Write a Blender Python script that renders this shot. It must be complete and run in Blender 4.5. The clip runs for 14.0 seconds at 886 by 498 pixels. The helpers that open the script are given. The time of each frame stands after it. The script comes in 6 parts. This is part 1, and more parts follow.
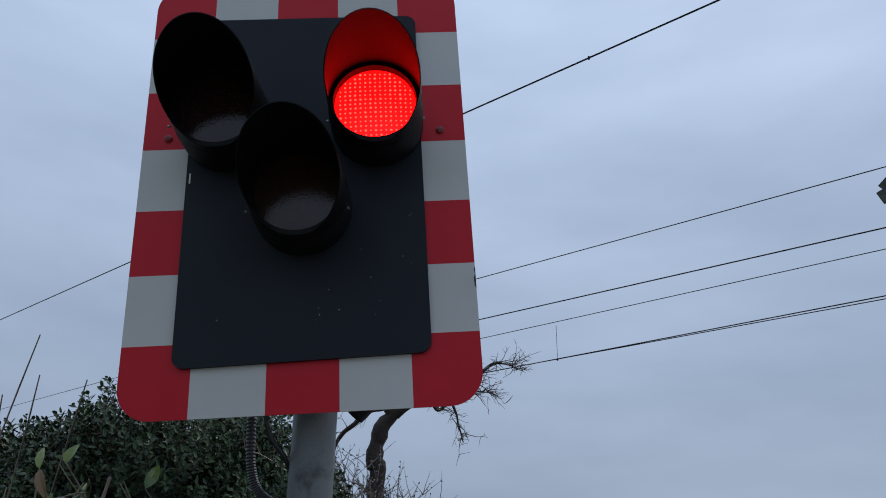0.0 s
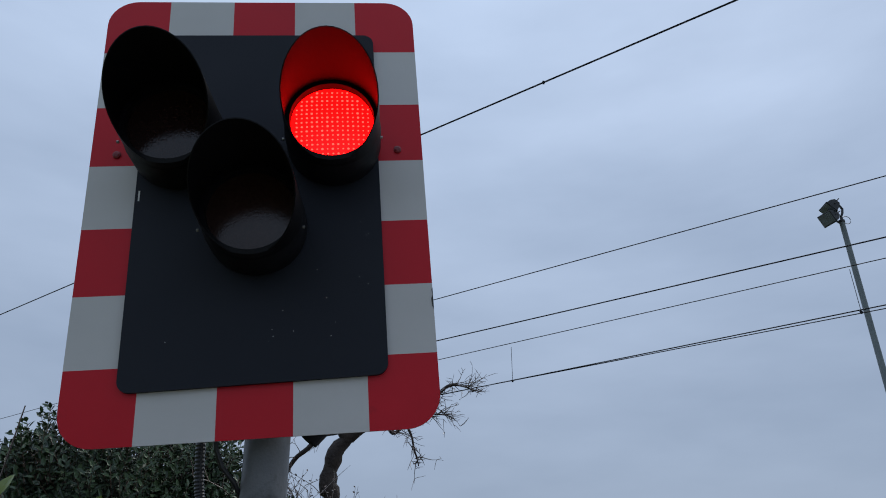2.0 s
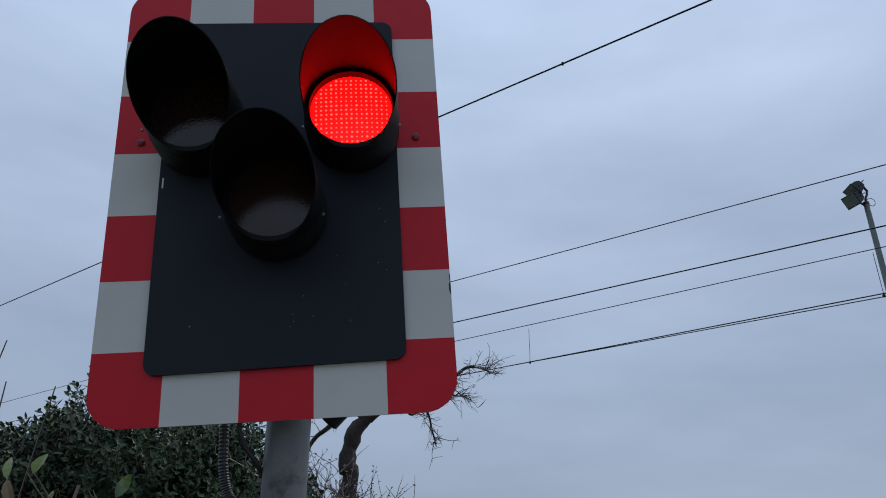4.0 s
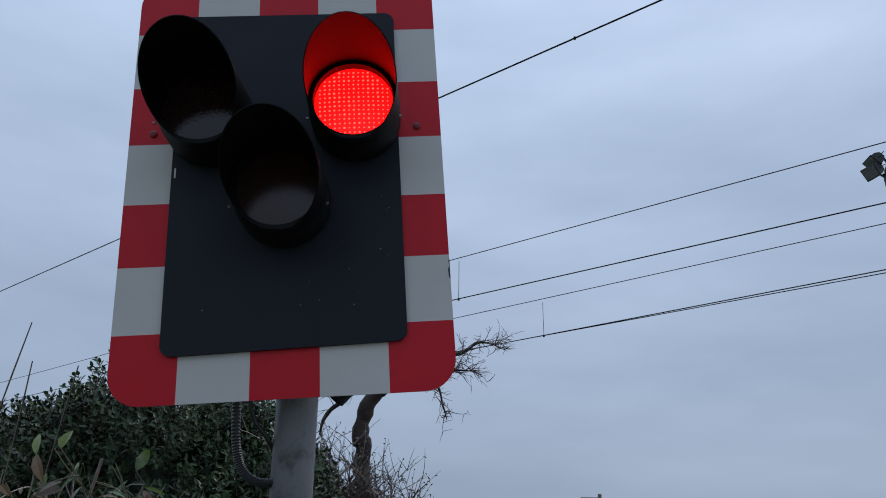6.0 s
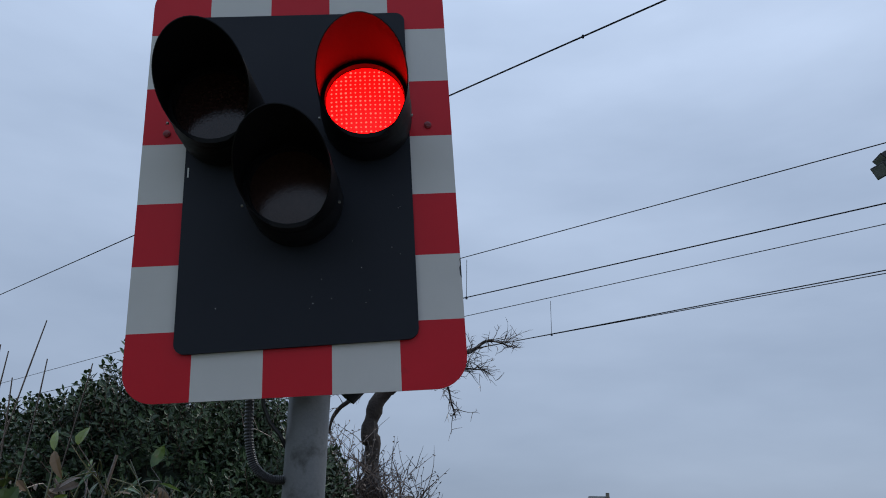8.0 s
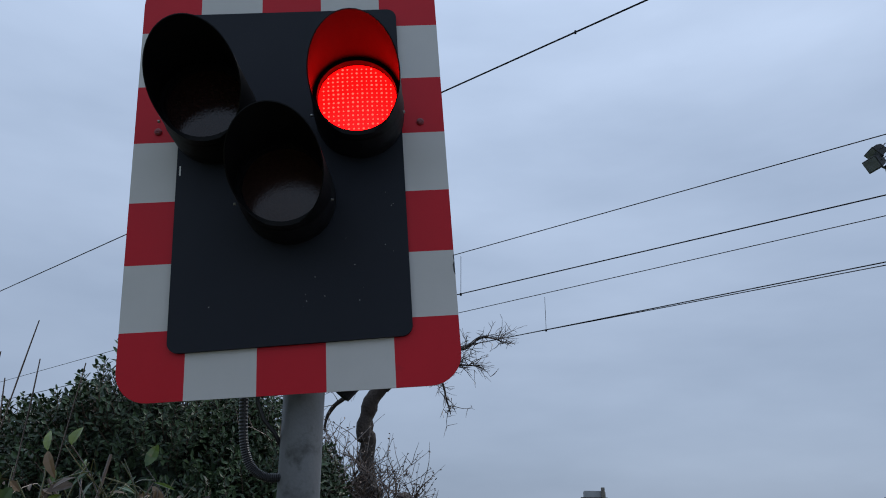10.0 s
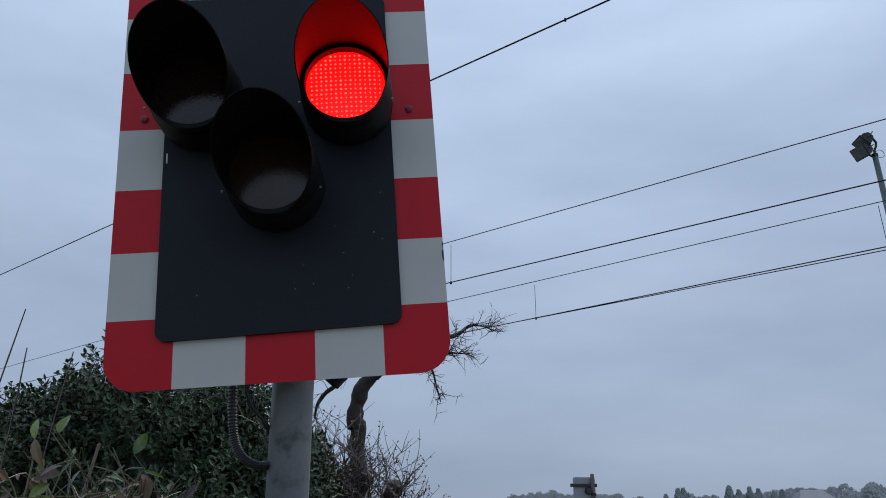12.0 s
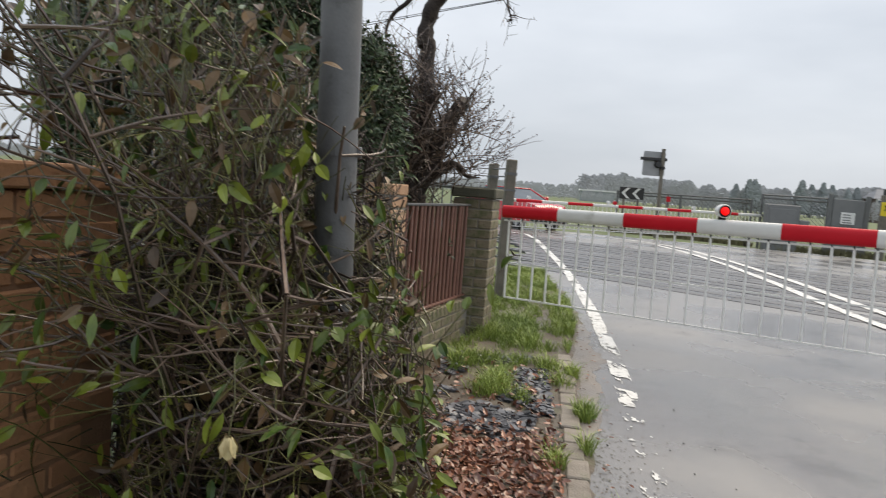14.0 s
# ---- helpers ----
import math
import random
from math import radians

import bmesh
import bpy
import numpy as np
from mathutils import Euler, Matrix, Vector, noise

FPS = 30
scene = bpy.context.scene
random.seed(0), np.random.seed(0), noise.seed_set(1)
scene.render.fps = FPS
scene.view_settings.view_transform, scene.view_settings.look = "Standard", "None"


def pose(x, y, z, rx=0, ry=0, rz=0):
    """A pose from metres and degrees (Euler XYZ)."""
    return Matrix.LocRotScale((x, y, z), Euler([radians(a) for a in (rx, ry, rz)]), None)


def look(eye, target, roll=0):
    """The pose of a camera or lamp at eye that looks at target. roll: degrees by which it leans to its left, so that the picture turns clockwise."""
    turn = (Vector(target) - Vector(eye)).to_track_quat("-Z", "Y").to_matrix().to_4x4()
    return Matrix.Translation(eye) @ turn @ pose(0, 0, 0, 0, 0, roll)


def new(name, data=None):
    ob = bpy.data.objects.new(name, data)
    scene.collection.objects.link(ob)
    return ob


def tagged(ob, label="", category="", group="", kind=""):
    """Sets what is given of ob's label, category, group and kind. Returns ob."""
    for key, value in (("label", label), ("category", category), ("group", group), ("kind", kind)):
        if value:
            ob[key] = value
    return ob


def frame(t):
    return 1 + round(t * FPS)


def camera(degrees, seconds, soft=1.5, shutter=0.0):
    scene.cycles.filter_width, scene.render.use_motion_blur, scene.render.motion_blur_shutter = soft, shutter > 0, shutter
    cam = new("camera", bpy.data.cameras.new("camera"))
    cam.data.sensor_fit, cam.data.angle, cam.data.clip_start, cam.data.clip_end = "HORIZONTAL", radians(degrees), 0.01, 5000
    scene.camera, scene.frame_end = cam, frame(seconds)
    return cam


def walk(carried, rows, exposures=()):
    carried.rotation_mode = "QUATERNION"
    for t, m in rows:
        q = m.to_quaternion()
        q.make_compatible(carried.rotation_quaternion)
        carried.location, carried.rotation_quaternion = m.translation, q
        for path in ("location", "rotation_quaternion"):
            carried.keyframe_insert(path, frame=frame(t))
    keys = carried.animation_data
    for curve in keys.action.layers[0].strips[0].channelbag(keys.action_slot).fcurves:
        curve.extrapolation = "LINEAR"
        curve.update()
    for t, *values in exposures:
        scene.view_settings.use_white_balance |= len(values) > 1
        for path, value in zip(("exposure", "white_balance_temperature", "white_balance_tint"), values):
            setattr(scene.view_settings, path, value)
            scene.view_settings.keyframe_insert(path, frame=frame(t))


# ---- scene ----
cam = camera(64.11, 14.0, soft=1.0, shutter=0.15)
# seconds, eye x y z, pitch, roll, yaw
ROWS = [
    (0, 0.3021, -1.7471, 1.5120, 24.180, -1.353, -1.651),
    (0.5, 0.2771, -1.7330, 1.5116, 25.053, -0.941, -3.241),
    (1, 0.2863, -1.7447, 1.5142, 25.489, -0.404, -4.432),
    (1.5, 0.2952, -1.7303, 1.5161, 25.737, -0.244, -4.890),
    (2, 0.2978, -1.7307, 1.5160, 25.959, -0.017, -5.003),
    (2.5, 0.2990, -1.7361, 1.5190, 26.158, 0.137, -5.027),
    (3, 0.2978, -1.7423, 1.5195, 26.222, 0.079, -4.929),
    (3.5, 0.2958, -1.7474, 1.5201, 25.706, -0.164, -4.524),
    (4, 0.2972, -1.7589, 1.5187, 24.423, -0.755, -3.732),
    (6.5, 0.3447, -1.8589, 1.5199, 22.098, -0.948, -2.218),
    (7, 0.3475, -1.8602, 1.5188, 21.994, -0.848, -1.948),
    (7.5, 0.3347, -1.8526, 1.5137, 22.060, -0.886, -1.794),
    (8, 0.3255, -1.8563, 1.5164, 22.102, -1.245, -1.901),
    (10.5, 0.3292, -1.8572, 1.5166, 21.583, -0.495, -2.309),
    (11, 0.3308, -1.8598, 1.5165, 21.284, -0.409, -2.517),
    (11.5, 0.3313, -1.8595, 1.5179, 21.133, -0.526, -2.853),
    (12, 0.3316, -1.8555, 1.5137, 20.921, -0.302, -2.879),
    (12.5, 0.3315, -1.8523, 1.5106, 19.391, 0.192, -2.838),
    (13, 0.3839, -1.8066, 1.4202, 12.494, 0.622, -3.279),
    (13.2, 0.4082, -1.7879, 1.2937, 7.140, 0.711, -3.878),
    (13.5, 0.4359, -1.8026, 1.1206, -1.317, -0.611, -4.731),
    (13.8, 0.4374, -1.8260, 1.0805, -5.613, -2.669, -1.678),
    (14, 0.4357, -1.8375, 1.1214, -4.996, -4.347, 2.955),
]
EXPOSURES = [(0.0, -0.12, 6500, 10), (4.2, -0.11, 6500, 10), (6.3, -0.05, 6500, 10), (12.4, -0.03, 6500, 10), (13.0, 0.11, 6650, 10), (13.4, 0.32, 6800, 10), (13.7, 0.46, 7400, 10), (14.0, 0.77, 8450, 12)]
walk(cam, [(t, pose(x, y, z, 90 + pitch, roll, yaw)) for t, x, y, z, pitch, roll, yaw in ROWS], EXPOSURES)

# ---- world and light: thick winter overcast ----
world = bpy.data.worlds.new("overcast_sky")
scene.world = world
world.use_nodes = True
wn, wl = world.node_tree.nodes, world.node_tree.links
wn.clear()
w_out, w_bg = wn.new("ShaderNodeOutputWorld"), wn.new("ShaderNodeBackground")
w_sky = wn.new("ShaderNodeTexSky")
w_sky.sky_type, w_sky.sun_disc = "NISHITA", False
w_sky.sun_elevation, w_sky.sun_rotation = radians(56), radians(47)
w_scale = wn.new("ShaderNodeVectorMath")
w_scale.operation = "SCALE"
w_scale.inputs["Scale"].default_value = 0.10
w_co, w_map, w_noise, w_ramp = wn.new("ShaderNodeTexCoord"), wn.new("ShaderNodeMapping"), wn.new("ShaderNodeTexNoise"), wn.new("ShaderNodeValToRGB")
w_map.inputs["Scale"].default_value = (1.3, 1.3, 4.2)
w_noise.inputs["Scale"].default_value, w_noise.inputs["Detail"].default_value, w_noise.inputs["Roughness"].default_value = 1.6, 5.0, 0.5
w_ramp.color_ramp.elements[0].position, w_ramp.color_ramp.elements[1].position = 0.3, 0.72
w_ramp.color_ramp.elements[0].color, w_ramp.color_ramp.elements[1].color = (0.315, 0.40, 0.545, 1), (0.43, 0.53, 0.70, 1)
w_mix = wn.new("ShaderNodeMixRGB")
w_mix.inputs[0].default_value = 0.95
wl.new(w_co.outputs["Generated"], w_map.inputs[0])
wl.new(w_map.outputs[0], w_noise.inputs["Vector"])
wl.new(w_noise.outputs[0], w_ramp.inputs[0])
wl.new(w_sky.outputs[0], w_scale.inputs[0])
wl.new(w_scale.outputs[0], w_mix.inputs[1])
wl.new(w_ramp.outputs[0], w_mix.inputs[2])
# an overcast sky grows brighter towards the zenith
w_sep, w_up, w_gain = wn.new("ShaderNodeSeparateXYZ"), wn.new("ShaderNodeMapRange"), wn.new("ShaderNodeVectorMath")
w_up.inputs[1].default_value, w_up.inputs[2].default_value, w_up.inputs[3].default_value, w_up.inputs[4].default_value = 0.0, 1.0, 0.86, 1.64
w_gain.operation = "SCALE"
wl.new(w_co.outputs["Generated"], w_sep.inputs[0])
wl.new(w_sep.outputs["Z"], w_up.inputs[0])
wl.new(w_mix.outputs[0], w_gain.inputs[0])
wl.new(w_up.outputs[0], w_gain.inputs["Scale"])
wl.new(w_gain.outputs[0], w_bg.inputs[0])
wl.new(w_bg.outputs[0], w_out.inputs[0])
sun_data = bpy.data.lights.new("sun", "SUN")
sun_data.energy, sun_data.angle, sun_data.color = 1.5, radians(45), (1.0, 0.96, 0.9)
sun = new("sun", sun_data)
sun.matrix_basis = look((12, 11, 24), (0, 0, 0))


# ---- materials ----
def material(name, c1, c2, rough=0.6, metal=0.0, scale=8.0, bump=0.0, bump_scale=60.0, rough2=None, spec=0.5, island=0.0, obj=0.0, coat=0.0, stain=None, stain_scale=1.5, stain_at=0.55, translucent=0.0):
    """Two colours mixed by noise at two scales, with relief, wear in the gloss, and a shift per piece."""
    m = bpy.data.materials.new(name)
    m.use_nodes = True
    n, l = m.node_tree.nodes, m.node_tree.links
    b = n["Principled BSDF"]
    co = n.new("ShaderNodeTexCoord")
    big, fine = n.new("ShaderNodeTexNoise"), n.new("ShaderNodeTexNoise")
    big.inputs["Scale"].default_value, big.inputs["Detail"].default_value = scale, 6
    fine.inputs["Scale"].default_value, fine.inputs["Detail"].default_value = bump_scale, 5
    l.new(co.outputs["Object"], big.inputs["Vector"])
    l.new(co.outputs["Object"], fine.inputs["Vector"])
    add = n.new("ShaderNodeMath")
    add.operation = "MULTIPLY_ADD"
    add.inputs[1].default_value, add.inputs[2].default_value = 0.4, 0.0
    l.new(fine.outputs[0], add.inputs[0])
    mix_v = n.new("ShaderNodeMath")
    mix_v.operation = "MULTIPLY_ADD"
    mix_v.inputs[1].default_value = 1.6
    l.new(big.outputs[0], mix_v.inputs[0])
    sub = n.new("ShaderNodeMath")
    sub.operation = "SUBTRACT"
    sub.inputs[1].default_value = 0.5
    l.new(add.outputs[0], sub.inputs[0])
    l.new(sub.outputs[0], mix_v.inputs[2])
    value = mix_v
    if island or obj:
        src = n.new("ShaderNodeNewGeometry").outputs["Random Per Island"] if island else n.new("ShaderNodeObjectInfo").outputs["Random"]
        rnd = n.new("ShaderNodeMath")
        rnd.operation = "MULTIPLY_ADD"
        rnd.inputs[1].default_value = 2 * (island or obj)
        l.new(src, rnd.inputs[0])
        shift = n.new("ShaderNodeMath")
        shift.operation = "SUBTRACT"
        shift.inputs[1].default_value = island or obj
        l.new(mix_v.outputs[0], shift.inputs[0])
        l.new(shift.outputs[0], rnd.inputs[2])
        value = rnd
    clampn = n.new("ShaderNodeClamp")
    l.new(value.outputs[0], clampn.inputs[0])
    mix = n.new("ShaderNodeMixRGB")
    mix.inputs[1].default_value, mix.inputs[2].default_value = (*c1, 1), (*c2, 1)
    l.new(clampn.outputs[0], mix.inputs[0])
    colour = mix.outputs[0]
    if stain:
        sn, sr, sm = n.new("ShaderNodeTexNoise"), n.new("ShaderNodeValToRGB"), n.new("ShaderNodeMixRGB")
        sn.inputs["Scale"].default_value, sn.inputs["Detail"].default_value, sn.inputs["Roughness"].default_value = stain_scale, 8, 0.65
        sr.color_ramp.elements[0].position, sr.color_ramp.elements[1].position = stain_at, stain_at + 0.13
        sm.inputs[2].default_value = (*stain, 1)
        l.new(co.outputs["Object"], sn.inputs["Vector"])
        l.new(sn.outputs[0], sr.inputs[0])
        l.new(sr.outputs[0], sm.inputs[0])
        l.new(colour, sm.inputs[1])
        colour = sm.outputs[0]
    l.new(colour, b.inputs["Base Color"])
    b.inputs["Metallic"].default_value, b.inputs["Specular IOR Level"].default_value, b.inputs["Coat Weight"].default_value = metal, spec, coat
    if translucent:
        b.inputs["Subsurface Weight"].default_value = translucent
        b.inputs["Subsurface Radius"].default_value = (0.01, 0.012, 0.004)
    rr = n.new("ShaderNodeMapRange")
    rr.inputs[3].default_value, rr.inputs[4].default_value = rough, rough if rough2 is None else rough2
    rr.inputs[1].default_value, rr.inputs[2].default_value = 0.35, 0.65
    l.new(big.outputs[0], rr.inputs[0])
    l.new(rr.outputs[0], b.inputs["Roughness"])
    if bump:
        bp = n.new("ShaderNodeBump")
        bp.inputs["Strength"].default_value, bp.inputs["Distance"].default_value = min(1.0, bump), 0.01
        l.new(fine.outputs[0], bp.inputs["Height"])
        l.new(bp.outputs[0], b.inputs["Normal"])
    return m


def glowing(name, colour, strength):
    m = bpy.data.materials.new(name)
    m.use_nodes = True
    b = m.node_tree.nodes["Principled BSDF"]
    b.inputs["Base Color"].default_value = (*[0.3 * c for c in colour], 1)
    b.inputs["Emission Color"].default_value = (*colour, 1)
    b.inputs["Emission Strength"].default_value = strength
    return m


RED_SHEET = material("red_reflective_sheeting", (0.50, 0.008, 0.018), (0.58, 0.012, 0.025), 0.34, scale=5, bump=0.03, bump_scale=400, rough2=0.45, spec=0.25, stain=(0.36, 0.012, 0.02), stain_scale=6, stain_at=0.66)
WHITE_SHEET = material("white_reflective_sheeting", (0.54, 0.525, 0.50), (0.61, 0.59, 0.565), 0.32, scale=5, bump=0.04, bump_scale=500, rough2=0.5, spec=0.3, stain=(0.42, 0.42, 0.41), stain_scale=7, stain_at=0.74)
PLATE_GREY = material("grey_aluminium_plate", (0.30, 0.31, 0.32), (0.38, 0.39, 0.40), 0.4, metal=0.7, scale=12)
PANEL_BLACK = material("matt_black_panel", (0.0075, 0.0098, 0.0165), (0.0105, 0.0132, 0.0205), 0.6, scale=4, bump=0.04, bump_scale=250, rough2=0.68, spec=0.3, stain=(0.026, 0.028, 0.032), stain_scale=14, stain_at=0.70)
HOOD_BLACK = material("black_moulded_plastic", (0.005, 0.005, 0.006), (0.008, 0.008, 0.010), 0.5, scale=20, bump=0.05, bump_scale=300, rough2=0.6, spec=0.18)
HOOD_INNER = material("matt_black_hood_lining", (0.0035, 0.0035, 0.0042), (0.0055, 0.0055, 0.0065), 0.5, scale=18, bump=0.05, bump_scale=300, spec=0.12)
RED_SCREW = material("red_painted_screw", (0.16, 0.012, 0.016), (0.26, 0.02, 0.024), 0.4, scale=60)
SCREW = material("dull_zinc_screw", (0.2, 0.2, 0.2), (0.35, 0.34, 0.32), 0.4, metal=0.9, scale=60)
LENS_GLOW = glowing("lit_red_lens", (1.0, 0.0012, 0.0012), 5.0)
LED_GLOW = glowing("bright_red_diode", (1.0, 0.014, 0.010), 14.0)
LENS_OFF = material("unlit_smoked_red_lens", (0.016, 0.007, 0.006), (0.030, 0.014, 0.012), 0.09, scale=90, bump=0.06, bump_scale=160, spec=0.5)
LENS_AMBER = material("unlit_smoked_amber_lens", (0.024, 0.010, 0.007), (0.040, 0.019, 0.014), 0.16, scale=90, bump=0.06, bump_scale=160, spec=0.5)
GALV = material("weathered_galvanised_steel", (0.085, 0.087, 0.09), (0.175, 0.178, 0.18), 0.38, metal=0.3, scale=7, bump=0.1, bump_scale=120, rough2=0.6, stain=(0.065, 0.066, 0.062), stain_scale=9, stain_at=0.58)
CONDUIT = material("black_corrugated_conduit", (0.012, 0.012, 0.013), (0.03, 0.03, 0.032), 0.35, scale=20)
ASPHALT = material("wet_asphalt", (0.12, 0.117, 0.119), (0.22, 0.215, 0.21), 0.12, scale=0.7, bump=0.20, bump_scale=170, rough2=0.42, spec=0.9, stain=(0.10, 0.097, 0.098), stain_scale=1.1, stain_at=0.56)
CROSSING = material("dark_wet_crossing_panel", (0.06, 0.061, 0.066), (0.095, 0.095, 0.10), 0.22, scale=1.1, bump=0.35, bump_scale=90, rough2=0.5, obj=0.25)
RAIL = material("worn_steel_rail", (0.13, 0.13, 0.13), (0.24, 0.24, 0.24), 0.35, metal=0.8, scale=3)
PAINT_LINE = material("worn_white_road_paint", (0.55, 0.55, 0.53), (0.72, 0.72, 0.70), 0.45, scale=4, bump=0.2, bump_scale=150, stain=(0.17, 0.17, 0.17), stain_scale=17, stain_at=0.53)
SOIL = material("winter_verge_soil_and_grass", (0.068, 0.105, 0.036), (0.115, 0.155, 0.058), 0.85, scale=0.9, bump=0.7, bump_scale=30, stain=(0.085, 0.07, 0.045), stain_scale=2.3, stain_at=0.50)
GRASS = material("grass_blade", (0.105, 0.185, 0.026), (0.31, 0.38, 0.085), 0.45, scale=2, island=0.35, translucent=0.1)
FALLEN = material("fallen_brown_leaf", (0.075, 0.026, 0.018), (0.33, 0.15, 0.095), 0.24, scale=14, island=0.5)
SLATE = material("dark_slate_chipping", (0.035, 0.037, 0.042), (0.13, 0.13, 0.14), 0.3, scale=12, island=0.4)
SILT = material("wet_pale_brown_silt", (0.135, 0.115, 0.098), (0.215, 0.19, 0.168), 0.22, scale=3, bump=0.4, bump_scale=70, rough2=0.5, stain=(0.10, 0.085, 0.07), stain_scale=5, stain_at=0.55)
WATER_DROP = material("hanging_water_drop", (0.9, 0.9, 0.9), (0.95, 0.95, 0.95), 0.02, scale=2)
WATER_DROP.node_tree.nodes["Principled BSDF"].inputs["Transmission Weight"].default_value = 1.0
WATER_DROP.node_tree.nodes["Principled BSDF"].inputs["IOR"].default_value = 1.33
MUD = material("wet_brown_verge_mud", (0.06, 0.046, 0.033), (0.125, 0.10, 0.074), 0.4, scale=5, bump=0.8, bump_scale=45, rough2=0.75, stain=(0.07, 0.09, 0.03), stain_scale=3.5, stain_at=0.56)
KERB = material("pale_worn_block", (0.145, 0.122, 0.098), (0.25, 0.215, 0.178), 0.5, scale=14, bump=0.5, bump_scale=90, obj=0.25, stain=(0.10, 0.11, 0.06), stain_scale=7, stain_at=0.58)
BRICK_ORANGE = material("orange_brick", (0.40, 0.22, 0.125), (0.52, 0.33, 0.21), 0.75, scale=12, bump=0.5, bump_scale=80, obj=0.35, stain=(0.22, 0.13, 0.08), stain_scale=8, stain_at=0.6)
BRICK_RED = material("weathered_red_brown_brick", (0.34, 0.155, 0.078), (0.46, 0.235, 0.122), 0.8, scale=12, bump=0.5, bump_scale=80, obj=0.2, stain=(0.24, 0.13, 0.07), stain_scale=5, stain_at=0.57)
BRICK_GREY = material("mossy_brown_brick", (0.15, 0.125, 0.085), (0.27, 0.22, 0.15), 0.8, scale=10, bump=0.6, bump_scale=70, obj=0.3, stain=(0.085, 0.10, 0.04), stain_scale=6, stain_at=0.52)
MOSSY_CAP = material("dark_mossy_coping", (0.05, 0.052, 0.035), (0.11, 0.105, 0.075), 0.85, scale=9, bump=0.6, bump_scale=60)
MORTAR = material("lime_mortar", (0.16, 0.145, 0.12), (0.25, 0.23, 0.20), 0.9, scale=20, bump=0.5, bump_scale=100)
BROWN_MORTAR = material("stained_brown_mortar", (0.22, 0.115, 0.064), (0.31, 0.17, 0.10), 0.9, scale=12, bump=0.5, bump_scale=90)
FENCE_BROWN = material("brown_painted_steel", (0.15, 0.065, 0.048), (0.24, 0.115, 0.085), 0.4, scale=10, bump=0.1, stain=(0.20, 0.09, 0.05), stain_scale=18, stain_at=0.62)
OLD_WOOD = material("weathered_grey_timber", (0.10, 0.09, 0.075), (0.20, 0.18, 0.15), 0.8, scale=9, bump=0.6, bump_scale=60, stain=(0.09, 0.10, 0.05), stain_scale=6, stain_at=0.58)
BARK = material("dark_wet_bark", (0.018, 0.012, 0.010), (0.052, 0.038, 0.030), 0.65, spec=0.25, scale=14, bump=0.9, bump_scale=55, stain=(0.055, 0.055, 0.03), stain_scale=7, stain_at=0.62)
TWIG = material("wet_brown_twig", (0.019, 0.013, 0.011), (0.195, 0.138, 0.108), 0.20, scale=5, island=0.5, bump=0.2)
STEM_GREEN = material("green_brown_shoot", (0.020, 0.020, 0.009), (0.16, 0.152, 0.058), 0.24, scale=5, island=0.5)
LEAF_DARK = material("dark_evergreen_leaf", (0.013, 0.031, 0.013), (0.068, 0.112, 0.044), 0.36, scale=3, island=0.45)
LEAF_HEDGE = material("green_and_yellowing_leaf", (0.026, 0.066, 0.009), (0.175, 0.215, 0.026), 0.32, scale=9, island=0.5, translucent=0.1, stain=(0.13, 0.075, 0.025), stain_scale=30, stain_at=0.62)
CUT_WOOD = material("pale_cut_wood", (0.30, 0.19, 0.12), (0.44, 0.30, 0.20), 0.7, scale=60)
DEAD_FLOWER = material("pale_dead_flower", (0.42, 0.34, 0.16), (0.55, 0.46, 0.26), 0.7, scale=30)
LEAF_DRY = material("dry_brown_leaf", (0.042, 0.024, 0.012), (0.16, 0.092, 0.036), 0.45, scale=3, island=0.5)
# near-black green stands for the shade inside the bush
BUSH_CORE = material("bush_shade_core", (0.008, 0.014, 0.007), (0.026, 0.042, 0.02), 0.7, scale=22, bump=1.0, bump_scale=40)
BOOM_RED = material("red_boom_paint", (0.50, 0.006, 0.016), (0.60, 0.012, 0.024), 0.45, spec=0.25, scale=4, bump=0.03, stain=(0.36, 0.03, 0.03), stain_scale=5, stain_at=0.64)
BOOM_WHITE = material("white_boom_paint", (0.60, 0.60, 0.57), (0.72, 0.71, 0.68), 0.4, scale=4, bump=0.03, stain=(0.48, 0.47, 0.43), stain_scale=5, stain_at=0.6)
SKIRT = material("pale_aluminium_rod", (0.68, 0.68, 0.65), (0.80, 0.79, 0.76), 0.4, scale=10)
WIRE = material("dark_copper_wire", (0.008, 0.009, 0.012), (0.016, 0.017, 0.02), 0.7, scale=2, spec=0.15)
LAMP_GREY = material("dark_grey_lamp_housing", (0.014, 0.015, 0.017), (0.03, 0.031, 0.033), 0.55, scale=8)
COLUMN = material("grey_green_column_paint", (0.10, 0.12, 0.12), (0.15, 0.17, 0.165), 0.5, metal=0.2, scale=5)
LAMP_GLASS = material("pale_floodlight_glass", (0.07, 0.075, 0.08), (0.14, 0.15, 0.16), 0.15, scale=5)
SIGN_BACK = material("grey_sign_back", (0.26, 0.27, 0.28), (0.34, 0.35, 0.36), 0.45, metal=0.4, scale=6)
SIGN_BLACK = material("black_sign_face", (0.012, 0.012, 0.013), (0.02, 0.02, 0.02), 0.4, scale=6)
SIGN_WHITE = material("white_sign_face", (0.62, 0.62, 0.60), (0.74, 0.74, 0.72), 0.4, scale=6)
SIGN_YELLOW = material("yellow_sign_face", (0.62, 0.46, 0.02), (0.72, 0.55, 0.04), 0.4, scale=6)
FENCE_DARK = material("dark_galvanised_fence", (0.10, 0.105, 0.105), (0.155, 0.16, 0.155), 0.6, metal=0.2, scale=5)
